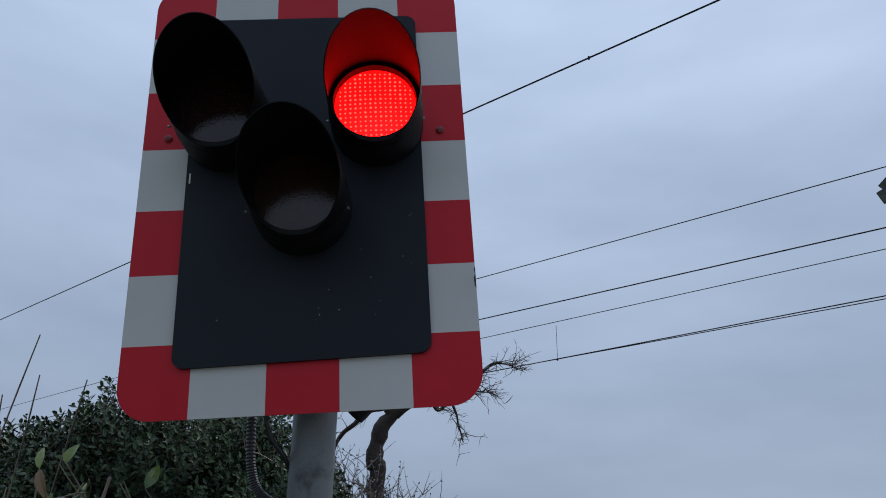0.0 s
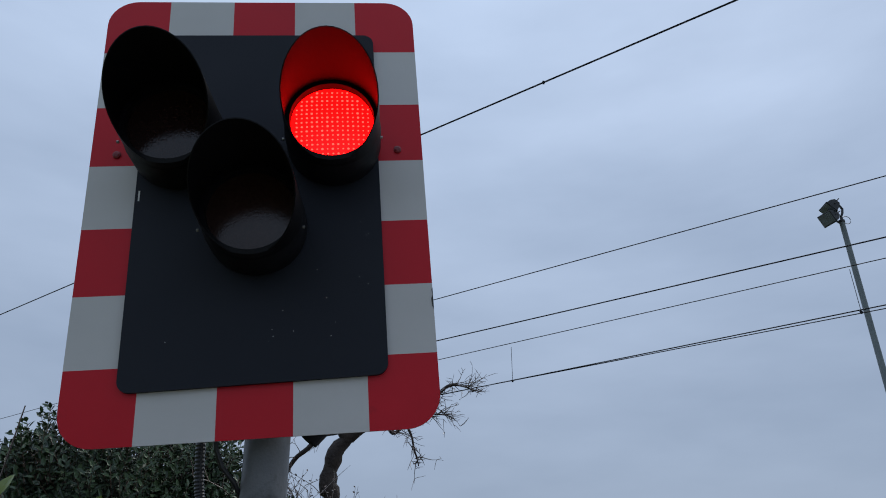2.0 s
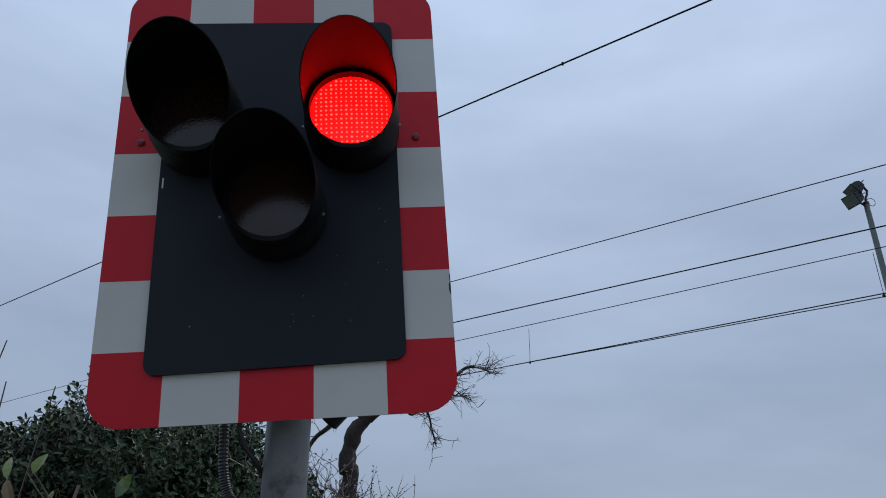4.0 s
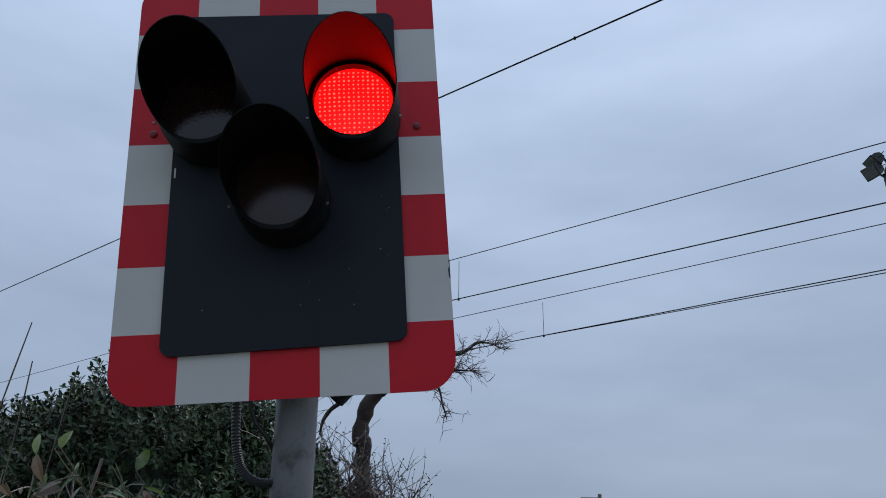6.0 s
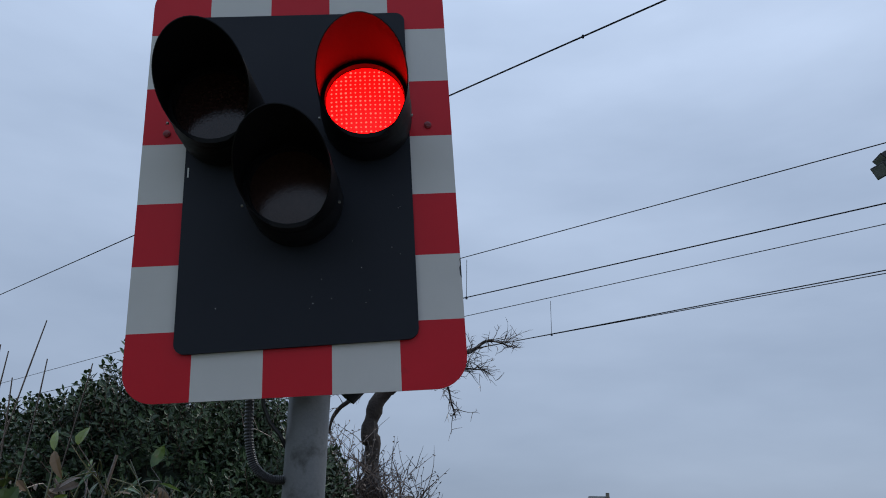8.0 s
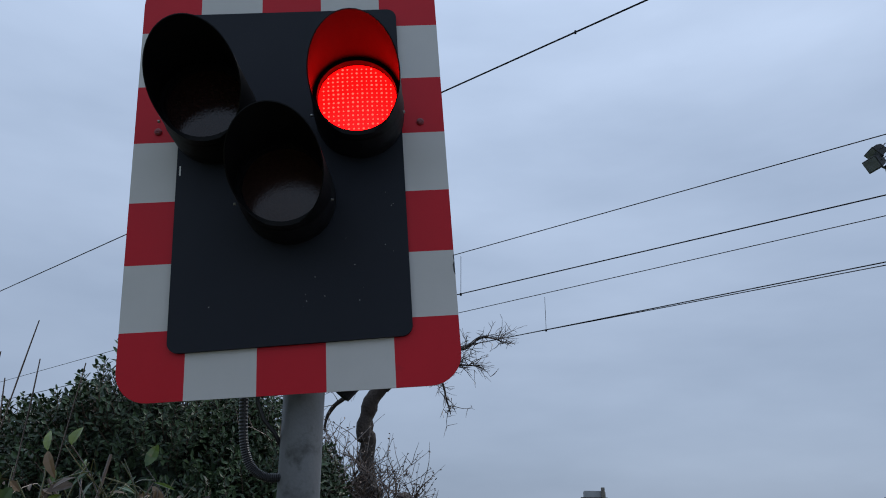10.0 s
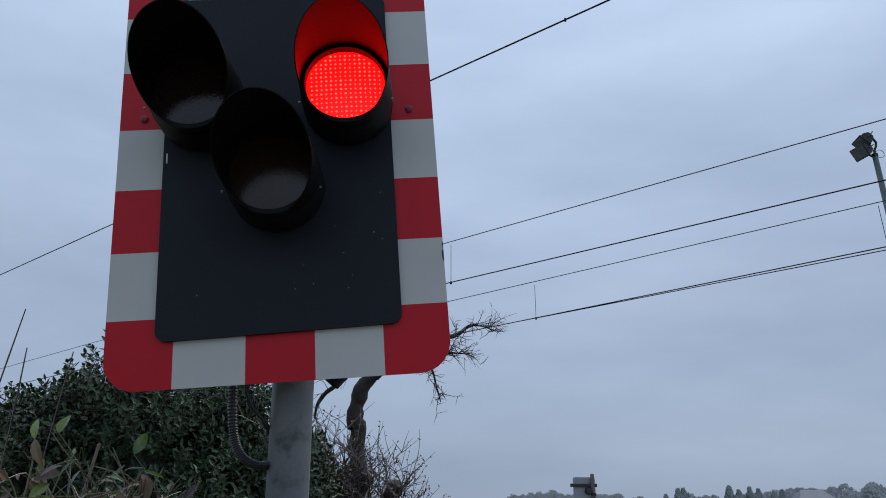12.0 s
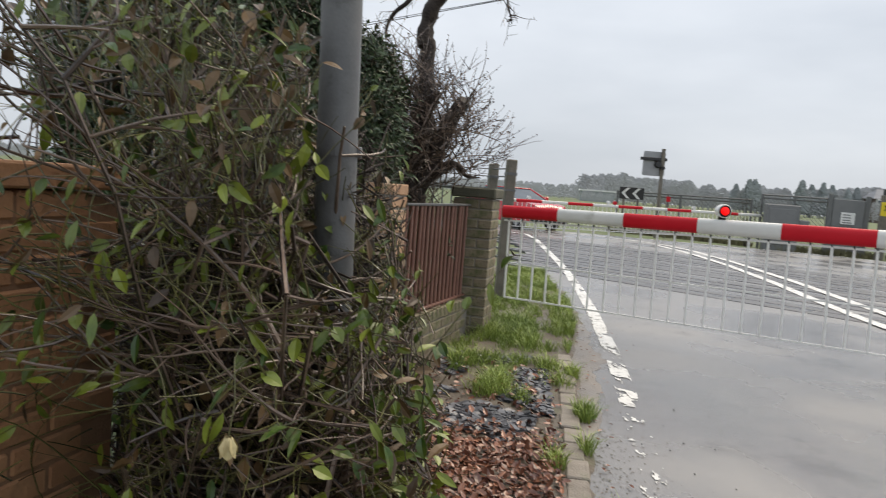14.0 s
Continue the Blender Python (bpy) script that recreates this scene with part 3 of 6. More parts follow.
def light_unit(cx, cz, lens_mat, lit, word):
    """Round housing, lens and long hood of one light."""
    g = Geo()
    n = 40
    # the inner lip is added to keep lens light off the hood's root
    prof = [(-0.014, 0.126), (-0.03, 0.129), (-0.10, 0.129), (-0.118, 0.124), (-0.140, 0.124), (-0.150, 0.1225), (-0.152, 0.1105), (-0.122, 0.108)]
    for y, r in prof:
        for s in range(n):
            a = 2 * math.pi * s / n
            g.v.append((cx + r * math.cos(a), y, cz + r * math.sin(a)))
    for i in range(len(prof) - 1):
        for s in range(n):
            g.f.append((i * n + s, i * n + (s + 1) % n, (i + 1) * n + (s + 1) % n, (i + 1) * n + s))
    g.f.append(tuple(range(n)))
    unit = part("light_housing", g, HOOD_BLACK, signal, "round black light housing", smooth=True)
    g = Geo()
    rings = 6
    g.v.append((cx, LENS_Y - 0.006, cz))
    for i in range(1, rings + 1):
        r = 0.1085 * i / rings
        for s in range(n):
            a = 2 * math.pi * s / n
            g.v.append((cx + r * math.cos(a), LENS_Y - 0.006 * (1 - (i / rings) ** 2), cz + r * math.sin(a)))
    for s in range(n):
        g.f.append((0, 1 + s, 1 + (s + 1) % n))
    for i in range(rings - 1):
        for s in range(n):
            k = 1 + i * n
            g.f.append((k + s, k + n + s, k + n + (s + 1) % n, k + (s + 1) % n))
    part("lens", g, lens_mat, unit, word, smooth=True)
    # rows of diodes behind the lens face
    g = Geo()
    if not lit:
        return hood_for(cx, cz, unit)
    pitch = 0.0134
    for i in range(-8, 9):
        for j in range(-8, 9):
            x, z = i * pitch + (j % 2) * 0.001, j * pitch
            if math.hypot(x, z) < 0.104:
                y = LENS_Y - 0.0062 * (1 - (math.hypot(x, z) / 0.1085) ** 2)
                r = 0.0029 * u(0.75, 1.25)
                k = len(g.v)
                g.v.append((cx + x, y - 0.0016, cz + z))
                for s in range(6):
                    a = math.pi * s / 3
                    g.v.append((cx + x + r * math.cos(a), y - 0.0006, cz + z + r * math.sin(a)))
                g.f.extend([(k, k + 1 + s, k + 1 + (s + 1) % 6) for s in range(6)])
    part("diode_array", g, LED_GLOW, unit, "rows of small bright diodes", kind="stuff")
    return hood_for(cx, cz, unit)


def hood_for(cx, cz, unit):
    """A hood that is long above and short below, with a real thickness."""
    g = Geo()
    n, m = 48, 7
    rows = []
    for r_add in (0.0, -0.003):
        for i in range(m + 1):
            ring = []
            for s in range(n):
                a = 2 * math.pi * s / n
                f = (1 + math.sin(a)) / 2
                reach = 0.138 + 0.246 * (f ** 0.92) * (1 if f > 0.02 else 1)
                y = -(0.120 + (reach - 0.120) * i / m)
                r = 0.1258 + r_add - 0.0045 * i / m
                drop = 0.05 * (-(y) - 0.13)
                ring.append((cx + r * math.cos(a), y, cz + r * math.sin(a) - max(0.0, drop)))
            rows.append(ring)
    outer, inner = rows[:m + 1], rows[m + 1:]
    seq = outer + inner[::-1]
    for ring in seq:
        g.v.extend(ring)
    for i in range(len(seq) - 1):
        for s in range(n):
            g.f.append((i * n + s, i * n + (s + 1) % n, (i + 1) * n + (s + 1) % n, (i + 1) * n + s))
    part("hood", g, HOOD_INNER, unit, "long black hood over the light", smooth=True)
    for a in (200, -20):
        g = Geo()
        x, z = cx + 0.133 * math.cos(radians(a)), cz + 0.133 * math.sin(radians(a))
        g.tube([(x, -0.128, z), (x + 0.006 * math.cos(radians(a)), -0.128, z)], 0.004, 8)
        part("hood_screw", g, SCREW, unit, "small bright hood screw")
    return unit


light_unit(-0.209, 0.787, LENS_OFF, False, "unlit dark red lens")
light_unit(0.204, 0.787, LENS_GLOW, True, "lit red lens")
light_unit(0.001, 0.533, LENS_AMBER, False, "unlit dark amber lens")

def pole_x(z):
    """The pole stands more upright than the board on it."""
    return 0.0034 + 0.0636 * (z + 0.2)


pole_g = Geo()
pole_g.tube([(pole_x(z), 0.12, z) for z in (-1.92, -0.62, -0.60, 1.20)], [0.0575, 0.0575, 0.0565, 0.0565], 32)
part("pole", pole_g, GALV, signal, "weathered galvanised steel pole", smooth=True)
part("pole_cap", Geo().tube([(pole_x(1.2), 0.12, 1.20), (pole_x(1.2), 0.12, 1.225), (pole_x(1.2), 0.12, 1.235)], [0.062, 0.060, 0.03], 24), CONDUIT, signal, smooth=True)
for z in (0.25, 1.0):
    g = Geo()
    g.tube([(pole_x(z), 0.12, z - 0.02), (pole_x(z), 0.12, z + 0.02)], 0.064, 24)
    g.box(pole_x(z) - 0.10, pole_x(z) + 0.10, 0.004, 0.065, z - 0.02, z + 0.02, 0.003)
    part("clamp", g, GALV, signal, "steel clamp round the pole")
g = Geo()
path = []
key = [Vector(q) for q in ((-0.135, 0.075, 0.10), (-0.137, 0.075, 0.0), (-0.135, 0.075, -0.10), (-0.118, 0.078, -0.165), (-0.08, 0.085, -0.198), (-0.03, 0.10, -0.200), (0.0, 0.12, -0.195))]
for i in range(len(key) - 1):
    p0, p1, p2, p3 = key[max(0, i - 1)], key[i], key[i + 1], key[min(len(key) - 1, i + 2)]
    for s in range(22):
        t = s / 22
        path.append(0.5 * ((2 * p1) + (p2 - p0) * t + (2 * p0 - 5 * p1 + 4 * p2 - p3) * t * t + (3 * p1 - p0 - 3 * p2 + p3) * t ** 3))
g.tube(path, [0.0125 if i % 2 else 0.0105 for i in range(len(path))], 12)
part("conduit", g, CONDUIT, signal, "black corrugated cable conduit", smooth=False)
g = Geo()
g.tube([(-0.10, 0.06, 0.04), (-0.098, 0.065, -0.01), (-0.085, 0.075, -0.05), (-0.06, 0.10, -0.085), (-0.045, 0.12, -0.12)], 0.006, 8)
part("cable", g, CONDUIT, signal, "thin black cable")
g = Geo()
g.tube([(pole_x(-0.65), 0.12, -0.665), (pole_x(-0.65), 0.12, -0.645)], 0.0605, 28)
g.box(pole_x(-0.65) + 0.045, pole_x(-0.65) + 0.07, 0.105, 0.135, -0.67, -0.64, 0.003)
part("pole_band", g, GALV, signal, "bright steel band with a buckle")
# small hooded lamp on the back of the pole
g = Geo()
g.tube([(0.05, 0.15, 0.07), (0.105, 0.20, 0.035)], 0.012, 8)
g.tube([(0.112, 0.20, 0.015), (0.142, 0.205, 0.05)], [0.026, 0.030], 16)
part("rear_lamp", g, HOOD_BLACK, signal, "small black rear lamp")
g = Geo()
g.tube([(0.143, 0.205, 0.051), (0.19, 0.21, 0.10)], [0.032, 0.050], 16)
part("rear_lamp_hood", g, RED_SHEET, signal, "red rear lamp hood")

# ---- near boom with hanging skirt ----
BOOM = Matrix.Translation((1.150, 4.422, 0.953)) @ pose(0, 0, 0, 0, -1.0, -32.79)
boom = thing("crossing_barrier", BOOM, "lowered red and white striped crossing barrier with hanging skirt", "barrier")


def boom_section(x0, x1, h, w):
    g = Geo()
    n = 20
    for x in (x0, x1):
        for s in range(n):
            a = 2 * math.pi * s / n
            c, d = math.cos(a), math.sin(a)
            k = (abs(c) ** 3.2 + abs(d) ** 3.2) ** (-1 / 3.2)
            g.v.append((x, w * k * c, h * k * d))
    g.f.extend([(s, (s + 1) % n, n + (s + 1) % n, n + s) for s in range(n)])
    g.f.append(tuple(reversed(range(n))))
    g.f.append(tuple(range(n, 2 * n)))
    return g


for k in range(-1, 13):
    x0, x1 = k * 0.6 + 0.0, (k + 1) * 0.6
    if k == -1:
        x0 = -0.56
    red = k % 2 == 1 or k == -1
    h = 0.058 + 0.0012 * k
    part("boom_stripe", boom_section(x0 + 0.0005, x1 - 0.0005, h, 0.042), BOOM_RED if red else BOOM_WHITE, boom, "red painted boom stripe" if red else "white painted boom stripe", smooth=True)
part("skirt_top_rail", Geo().box(-0.55, 7.7, -0.006, 0.006, -0.088, -0.072), SKIRT, boom)
part("skirt_bottom_rail", Geo().box(-0.50, 7.7, -0.006, 0.006, -0.797, -0.783), SKIRT, boom)
part("skirt_middle_rail", Geo().box(-0.50, 7.7, -0.005, 0.005, -0.475, -0.463), SKIRT, boom)
rod_me = Geo().tube([(0, 0, -0.79), (0, 0, -0.08)], 0.0102, 6).mesh("skirt_rod")
hook_me = Geo().box(-0.006, 0.006, -0.008, 0.008, -0.096, -0.06, 0.002).mesh("skirt_hook")
for i in range(58):
    x = -0.50 + i * 0.1385
    part("skirt_rod", rod_me, SKIRT, boom, at=pose(x, 0, 0, u(-0.6, 0.6), u(-0.4, 0.4), 0))
    part("skirt_hook", hook_me, LAMP_GREY, boom, at=pose(x, 0, 0))
lamp = part("boom_lamp", Geo().tube([(1.37 + s * 0.57, -s * 0.82, 0.125) for s in (-0.055, -0.045, 0.0, 0.045, 0.05)], [0.03, 0.046, 0.052, 0.052, 0.047], 20), SIGN_WHITE, boom, "white boom lamp", smooth=True)
part("lamp_lens", Geo().tube([(1.37 + s * 0.57, -s * 0.82, 0.125) for s in (0.048, 0.060, 0.066)], [0.035, 0.029, 0.014], 20), LIT_BOOM_LAMP, lamp, "lit red lens")
part("lamp_rim", Geo().tube([(1.37 + s * 0.57, -s * 0.82, 0.125) for s in (0.047, 0.0535)], [0.047, 0.045], 20), HOOD_BLACK, lamp, "dark lens rim")
part("lamp_foot", Geo().box(1.345, 1.395, -0.02, 0.02, 0.05, 0.085, 0.004), HOOD_BLACK, lamp)

# ---- far boom ----
d_far = Vector((9.3 - 0.9, 20.9 - 18.9, 0.0))
far_len = d_far.length
FAR = Matrix.Translation((9.3, 20.9, 0.99)) @ pose(0, 0, 0, 0, 0.0, 180 + math.degrees(math.atan2(d_far.y, d_far.x)))
FAR = FAR @ pose(0, 0, 0, 0, 0.6, 0)
far = thing("crossing_barrier", FAR, "far lowered red and white crossing barrier with skirt", "barrier")
for k in range(11):
    red = k % 2 == 1
    part("boom_stripe", boom_section(k * 0.8, k * 0.8 + 0.799, 0.045, 0.04), BOOM_RED if red else BOOM_WHITE, far, "red painted boom stripe" if red else "white painted boom stripe", smooth=True)
far_rod = Geo().tube([(0, 0, -0.75), (0, 0, -0.05)], 0.010, 5).mesh("skirt_rod")
for i in range(62):
    part("skirt_rod", far_rod, SKIRT, far, at=pose(0.1 + i * 0.14, 0, 0))
part("skirt_bottom_rail", Geo().box(0.05, 8.7, -0.008, 0.008, -0.77, -0.75), SKIRT, far)
for x in (2.3, 4.9, 5.1, 7.6):
    g = Geo()
    g.tube([(x, 0.03, 0.10), (x, -0.05, 0.10)], 0.055, 12)
    g.box(x - 0.02, x + 0.02, -0.02, 0.02, 0.04, 0.07)
    part("boom_lamp", g, SIGN_WHITE if x != 4.9 else BOOM_RED, far, "small boom lamp")
part("boom_tip", Geo().box(-0.22, 0.0, -0.03, 0.03, -0.03, 0.03, 0.006), LAMP_GREY, far, "dark boom tip bracket")

# ---- overhead wires ----
def overhead(p, z, s0, s1, r, name, label, way=TRACK):
    g = Geo()
    pts = []
    for i in range(25):
        s = s0 + (s1 - s0) * i / 24
        q = p + way * s
        pts.append((q.x, q.y, z))
    g.tube(pts, r, 6)
    return solo(name, g, WIRE, label, "overhead wire", group="overhead wires")


def heading(degrees):
    return Vector((math.cos(radians(degrees)), math.sin(radians(degrees)), 0))


AW = Vector((0.72, 6.06, 0))
overhead(AW, 7.02, -40, 30, 0.0115, "feeder_wire", "bold dark feeder wire high above the crossing", heading(-40.72))
overhead(Vector((1.34, 11.01, 0)), 5.82, -45, 30, 0.0105, "contact_wire", "dark contact wire over the near track", heading(-40.63))
overhead(Vector((1.25, 10.95, 0)), 6.62, -45, 30, 0.0085, "catenary_wire", "thin catenary wire over the near track", heading(-41.15))
overhead(Vector((1.81, 15.01, 0)), 5.825, -45, 30, 0.011, "contact_wire", "dark contact wire over the far track", heading(-43.66))
overhead(C2 + heading(-43.4) * 4.4, 5.815, -40, 26, 0.009, "contact_wire", "second contact wire beside the far track wire", heading(-42.4))
overhead(Vector((1.72, 14.79, 0)), 6.625, -45, 30, 0.0085, "catenary_wire", "thin catenary wire over the far track", heading(-42.36))
for c, ss, way in ((C1, (-13.0, -6.5, -0.3, 13.5), heading(-41)), (C2, (-12.4, -5.2, 1.95, 9.0), heading(-43))):
    for s in ss:
        q = c + way * s
        solo("dropper", Geo().tube([(q.x, q.y, 5.815), (q.x, q.y, 6.625)], 0.0055, 5), WIRE, "thin dropper between catenary and contact wire", "dropper wire", group="droppers")
        solo("wire_clip", Geo().box(q.x - 0.02, q.x + 0.02, q.y - 0.02, q.y + 0.02, 5.80, 5.85, 0.005), WIRE, "small clip on the contact wire", "wire clip", group="wire clips")
q = AW + heading(-40.8) * 1.8
solo("wire_clip", Geo().box(q.x - 0.012, q.x + 0.012, q.y - 0.012, q.y + 0.012, 6.995, 7.04, 0.004), WIRE, "small clip on the feeder wire", "wire clip", group="wire clips")

# ---- floodlight column ----
column = thing("floodlight_column", Matrix.Translation((13.86, 15.9, 0)), "tall grey steel column with two floodlights", "floodlight")
part("column", Geo().tube([(0, 0, -0.05), (0, 0, 1.2), (0, 0, 1.22), (0, 0, 11.55)], [0.11, 0.11, 0.095, 0.075], 16), COLUMN, column, smooth=True)
part("column_cap", Geo().tube([(0, 0, 11.52), (0, 0, 11.60), (0, 0, 11.62)], [0.09, 0.09, 0.05], 12), LAMP_GREY, column, smooth=True)
part("crossarm", Geo().tube([(0, 0, 11.5), (0.02, 0, 11.72), (0.10, 0, 11.86), (0.13, 0, 12.0), (0.05, 0, 12.14), (-0.08, 0, 12.16)], 0.035, 8), LAMP_GREY, column, "bent steel bracket tube", smooth=True)


def flood_head(x, z, tilt, turn, w, h):
    """A shallow floodlight: deep back box with fins, wide front frame, glass and stirrup."""
    head = part("floodlight", Geo().prism([(-0.12, -h), (0.02, -h * 0.86), (0.14, -h * 0.45), (0.14, h * 0.5), (0.02, h * 0.9), (-0.12, h)], -w * 0.9, w * 0.9), LAMP_GREY, column, "dark grey floodlight head", at=pose(x, 0, z, 0, tilt, turn))
    part("front_frame", Geo().box(-0.155, -0.121, -w, w, -h - 0.02, h + 0.02, 0.012), LAMP_GREY, head, "front frame")
    part("glass", Geo().box(-0.166, -0.156, -w + 0.03, w - 0.03, -h + 0.02, h - 0.02, 0.003), LAMP_GLASS, head, "pale glass front")
    for k in range(4):
        y = -w * 0.6 + k * w * 0.4
        part("cooling_fin", Geo().box(0.141, 0.185, y - 0.012, y + 0.012, -h * 0.4, h * 0.45), LAMP_GREY, head)
    st = Geo()
    st.tube([(0.0, -w * 0.96, 0), (0.22, -w * 0.96, 0.02), (0.24, 0, 0.02), (0.22, w * 0.96, 0.02), (0.0, w * 0.96, 0)], 0.016, 6)
    part("stirrup", st, LAMP_GREY, head, "steel stirrup")
    return head


flood_head(-0.22, 12.03, -42, -8, 0.27, 0.185)
flood_head(-0.34, 11.68, -30, 12, 0.25, 0.18)
part("side_arm", Geo().tube([(0.0, 0, 11.50), (-0.12, 0, 11.54), (-0.2, 0, 11.62)], 0.03, 8), LAMP_GREY, column, smooth=True)
part("cable_loop", Geo().tube([(0.17 + 0.13 * math.cos(a * 0.6), 0, 11.62 + 0.13 * math.sin(a * 0.6)) for a in range(11)], 0.010, 6), CONDUIT, column)

# ---- far signal seen from behind, chevron sign ----
fs = thing("crossing_signal", Matrix.Translation((6.37, 21.96, 0)), "back of a grey crossing signal board on a post", "traffic signal")
part("post", Geo().tube([(0, 0, -0.05), (0, 0, 2.92)], 0.06, 14), OLD_WOOD, fs, "dark post", smooth=True)
part("board_back", Geo().prism(rounded(-0.62, 0.10, 2.02, 2.82, 0.06), 0.08, 0.10), SIGN_BACK, fs, "grey board back")
part("bracket", Geo().box(-0.72, 0.14, -0.02, 0.08, 2.52, 2.62, 0.01), LAMP_GREY, fs)
part("light_housing", Geo().tube([(-0.14, 0.06, 2.40), (-0.14, -0.12, 2.40)], [0.12, 0.09], 16), LAMP_GREY, fs)
part("light_housing", Geo().tube([(0.02, 0.06, 2.30), (0.02, -0.10, 2.28)], [0.09, 0.06], 16), LAMP_GREY, fs)
chev = thing("chevron_sign", Matrix.Translation((5.81, 23.6, 0)), "black sign with white chevrons on two posts", "road sign")
part("sign_face", Geo().box(-0.43, 0.43, -0.01, 0.01, 1.20, 1.62, 0.004), SIGN_BLACK, chev)
for x in (-0.36, 0.02):
    part("chevron", Geo().prism([(x, 1.41), (x + 0.19, 1.60), (x + 0.30, 1.60), (x + 0.11, 1.41), (x + 0.30, 1.22), (x + 0.19, 1.22)], -0.016, -0.011), SIGN_WHITE, chev, "white chevron")
for x in (-0.25, 0.25):
    part("post", Geo().tube([(x, 0.05, -0.05), (x, 0.05, 1.57)], 0.035, 10), OLD_WOOD, chev)

mark = thing("red_marker", Matrix.Translation((6.78, 22.4, 0)), "small red marker board on a thin post", "marker")
part("post", Geo().tube([(0, 0, -0.05), (0, 0, 1.45)], 0.03, 8), OLD_WOOD, mark)
part("board", Geo().prism(rounded(-0.07, 0.07, 1.20, 1.38, 0.03), -0.05, -0.032), BOOM_RED, mark, "red marker board")

# ---- far fences and lineside equipment ----
def fence_run(p, q, h, n, label, mesh=0.0):
    a, b = Vector((*p, 0)), Vector((*q, 0))
    ob = thing("lineside_fence", Matrix.Translation(a), label, "fence")
    d = b - a
    for i in range(n + 1):
        c = d * (i / n)
        part("post", Geo().box(c.x - 0.035, c.x + 0.035, c.y - 0.035, c.y + 0.035, -0.05, h, 0.008), FENCE_DARK, ob)
    for z in (0.62, h - 0.13, h - 0.03):
        part("rail", Geo().tube([(0, 0, z), tuple(d + Vector((0, 0, z)))], 0.028, 6), FENCE_DARK, ob)
    if mesh:
        g = Geo()
        L = d.length
        e = d.normalized()
        k = int((L + h) / mesh) + 1
        for i in range(k):
            for sgn in (1, -1):
                s0 = i * mesh - (h if sgn > 0 else 0)
                pts = []
                for z in (0.05, h - 0.08):
                    s = s0 + z if sgn > 0 else s0 - z
                    pts.append((s, z))
                (sa, za), (sb, zb) = pts
                ta, tb = sorted(((0 - sa) / (sb - sa), (L - sa) / (sb - sa)))
                ta, tb = max(0.0, ta), min(1.0, tb)
                if ta >= tb:
                    continue
                pts = [(sa + (sb - sa) * f, za + (zb - za) * f) for f in (ta, tb)]
                g.tube([tuple(e * s + Vector((0, 0, z))) for s, z in pts], 0.006, 3, caps=False)
        part("wire_mesh", g, MESH_GREY, ob, "diamond wire mesh", kind="stuff")
    else:
        g = Geo()
        L, e = d.length, d.normalized()
        side = Vector((-e.y, e.x, 0)) * 0.02
        for i in range(int(L / 0.16)):
            c = e * (i * 0.16 + 0.08)
            g.tube([tuple(c + side + Vector((0, 0, 0.05))), tuple(c + side + Vector((0, 0, h - 0.02 + u(-0.02, 0.02))))], 0.012, 4)
        part("paling_row", g, FENCE_DARK, ob, "thin upright palings", kind="stuff")
    return ob


fence_run((5.6, 25.0), (9.4, 22.0), 1.50, 2, "dark lineside fence behind the far barrier", 0.16)
fence_run((9.3, 20.9), (10.95, 20.1), 1.68, 2, "dark lineside fence beside the crossing gate", 0.12)
fence_run((12.4, 19.6), (17.4, 17.2), 1.78, 2, "chain link lineside fence on dark posts", 0.10)
fence_run((17.4, 17.2), (34, 9.0), 1.78, 5, "chain link lineside fence on dark posts", 0.16)
gate = thing("lineside_gate", Matrix.Translation((11.45, 19.9, 0)) @ pose(0, 0, 0, 0, 0, -14), "grey steel lineside gate with a white notice", "gate")
for x in (-0.5, 0.5):
    part("gate_post", Geo().box(x - 0.06, x + 0.06, -0.06, 0.06, -0.05, 1.80, 0.01), FENCE_DARK, gate)
part("gate_panel", Geo().box(-0.43, 0.43, -0.02, 0.02, 0.10, 1.66, 0.01), CABINET, gate, "sheet gate panel")
part("gate_rail", Geo().box(-0.43, 0.43, -0.035, -0.021, 0.80, 0.88, 0.005), FENCE_DARK, gate)
notice = part("notice", Geo().box(-0.19, 0.19, -0.05, -0.038, 0.93, 1.28, 0.003), SIGN_WHITE, gate, "white notice with dark lines")
for z in (1.21, 1.13, 1.05, 0.98):
    part("text_bar", Geo().box(-0.14, 0.14 - u(0, 0.08), -0.054, -0.0505, z - 0.018, z + 0.012), CABINET, notice)
wp = thing("marker_post", Matrix.Translation((12.1, 19.2, 0)), "brown timber post with a yellow sign", "post")
part("post", Geo().box(-0.10, 0.10, -0.08, 0.08, -0.05, 1.85, 0.012), OLD_WOOD, wp)
part("brace", Geo().tube([(0.1, 0, 0.75), (1.0, -0.35, 0.05)], 0.05, 8), OLD_WOOD, wp, "leaning timber brace")
part("head", Geo().box(-0.06, 0.06, -0.06, 0.06, 1.85, 2.02, 0.01), LAMP_GREY, wp)
ys_ = part("yellow_sign", Geo().box(-0.15, 0.15, -0.105, -0.09, 1.25, 1.65, 0.003), SIGN_YELLOW, wp, "yellow sign with a dark mark")
part("mark", Geo().prism([(-0.07, 1.40), (-0.03, 1.40), (0.07, 1.55), (0.03, 1.55)], -0.110, -0.106), SIGN_BLACK, ys_)
part("mark", Geo().prism([(0.03, 1.40), (0.07, 1.40), (-0.03, 1.55), (-0.07, 1.55)], -0.115, -0.111), SIGN_BLACK, ys_)
cab = thing("equipment_cabinet", Matrix.Translation((9.75, 20.4, 0)) @ pose(0, 0, 0, 0, 0, -14), "dark grey barrier equipment cabinet", "cabinet")
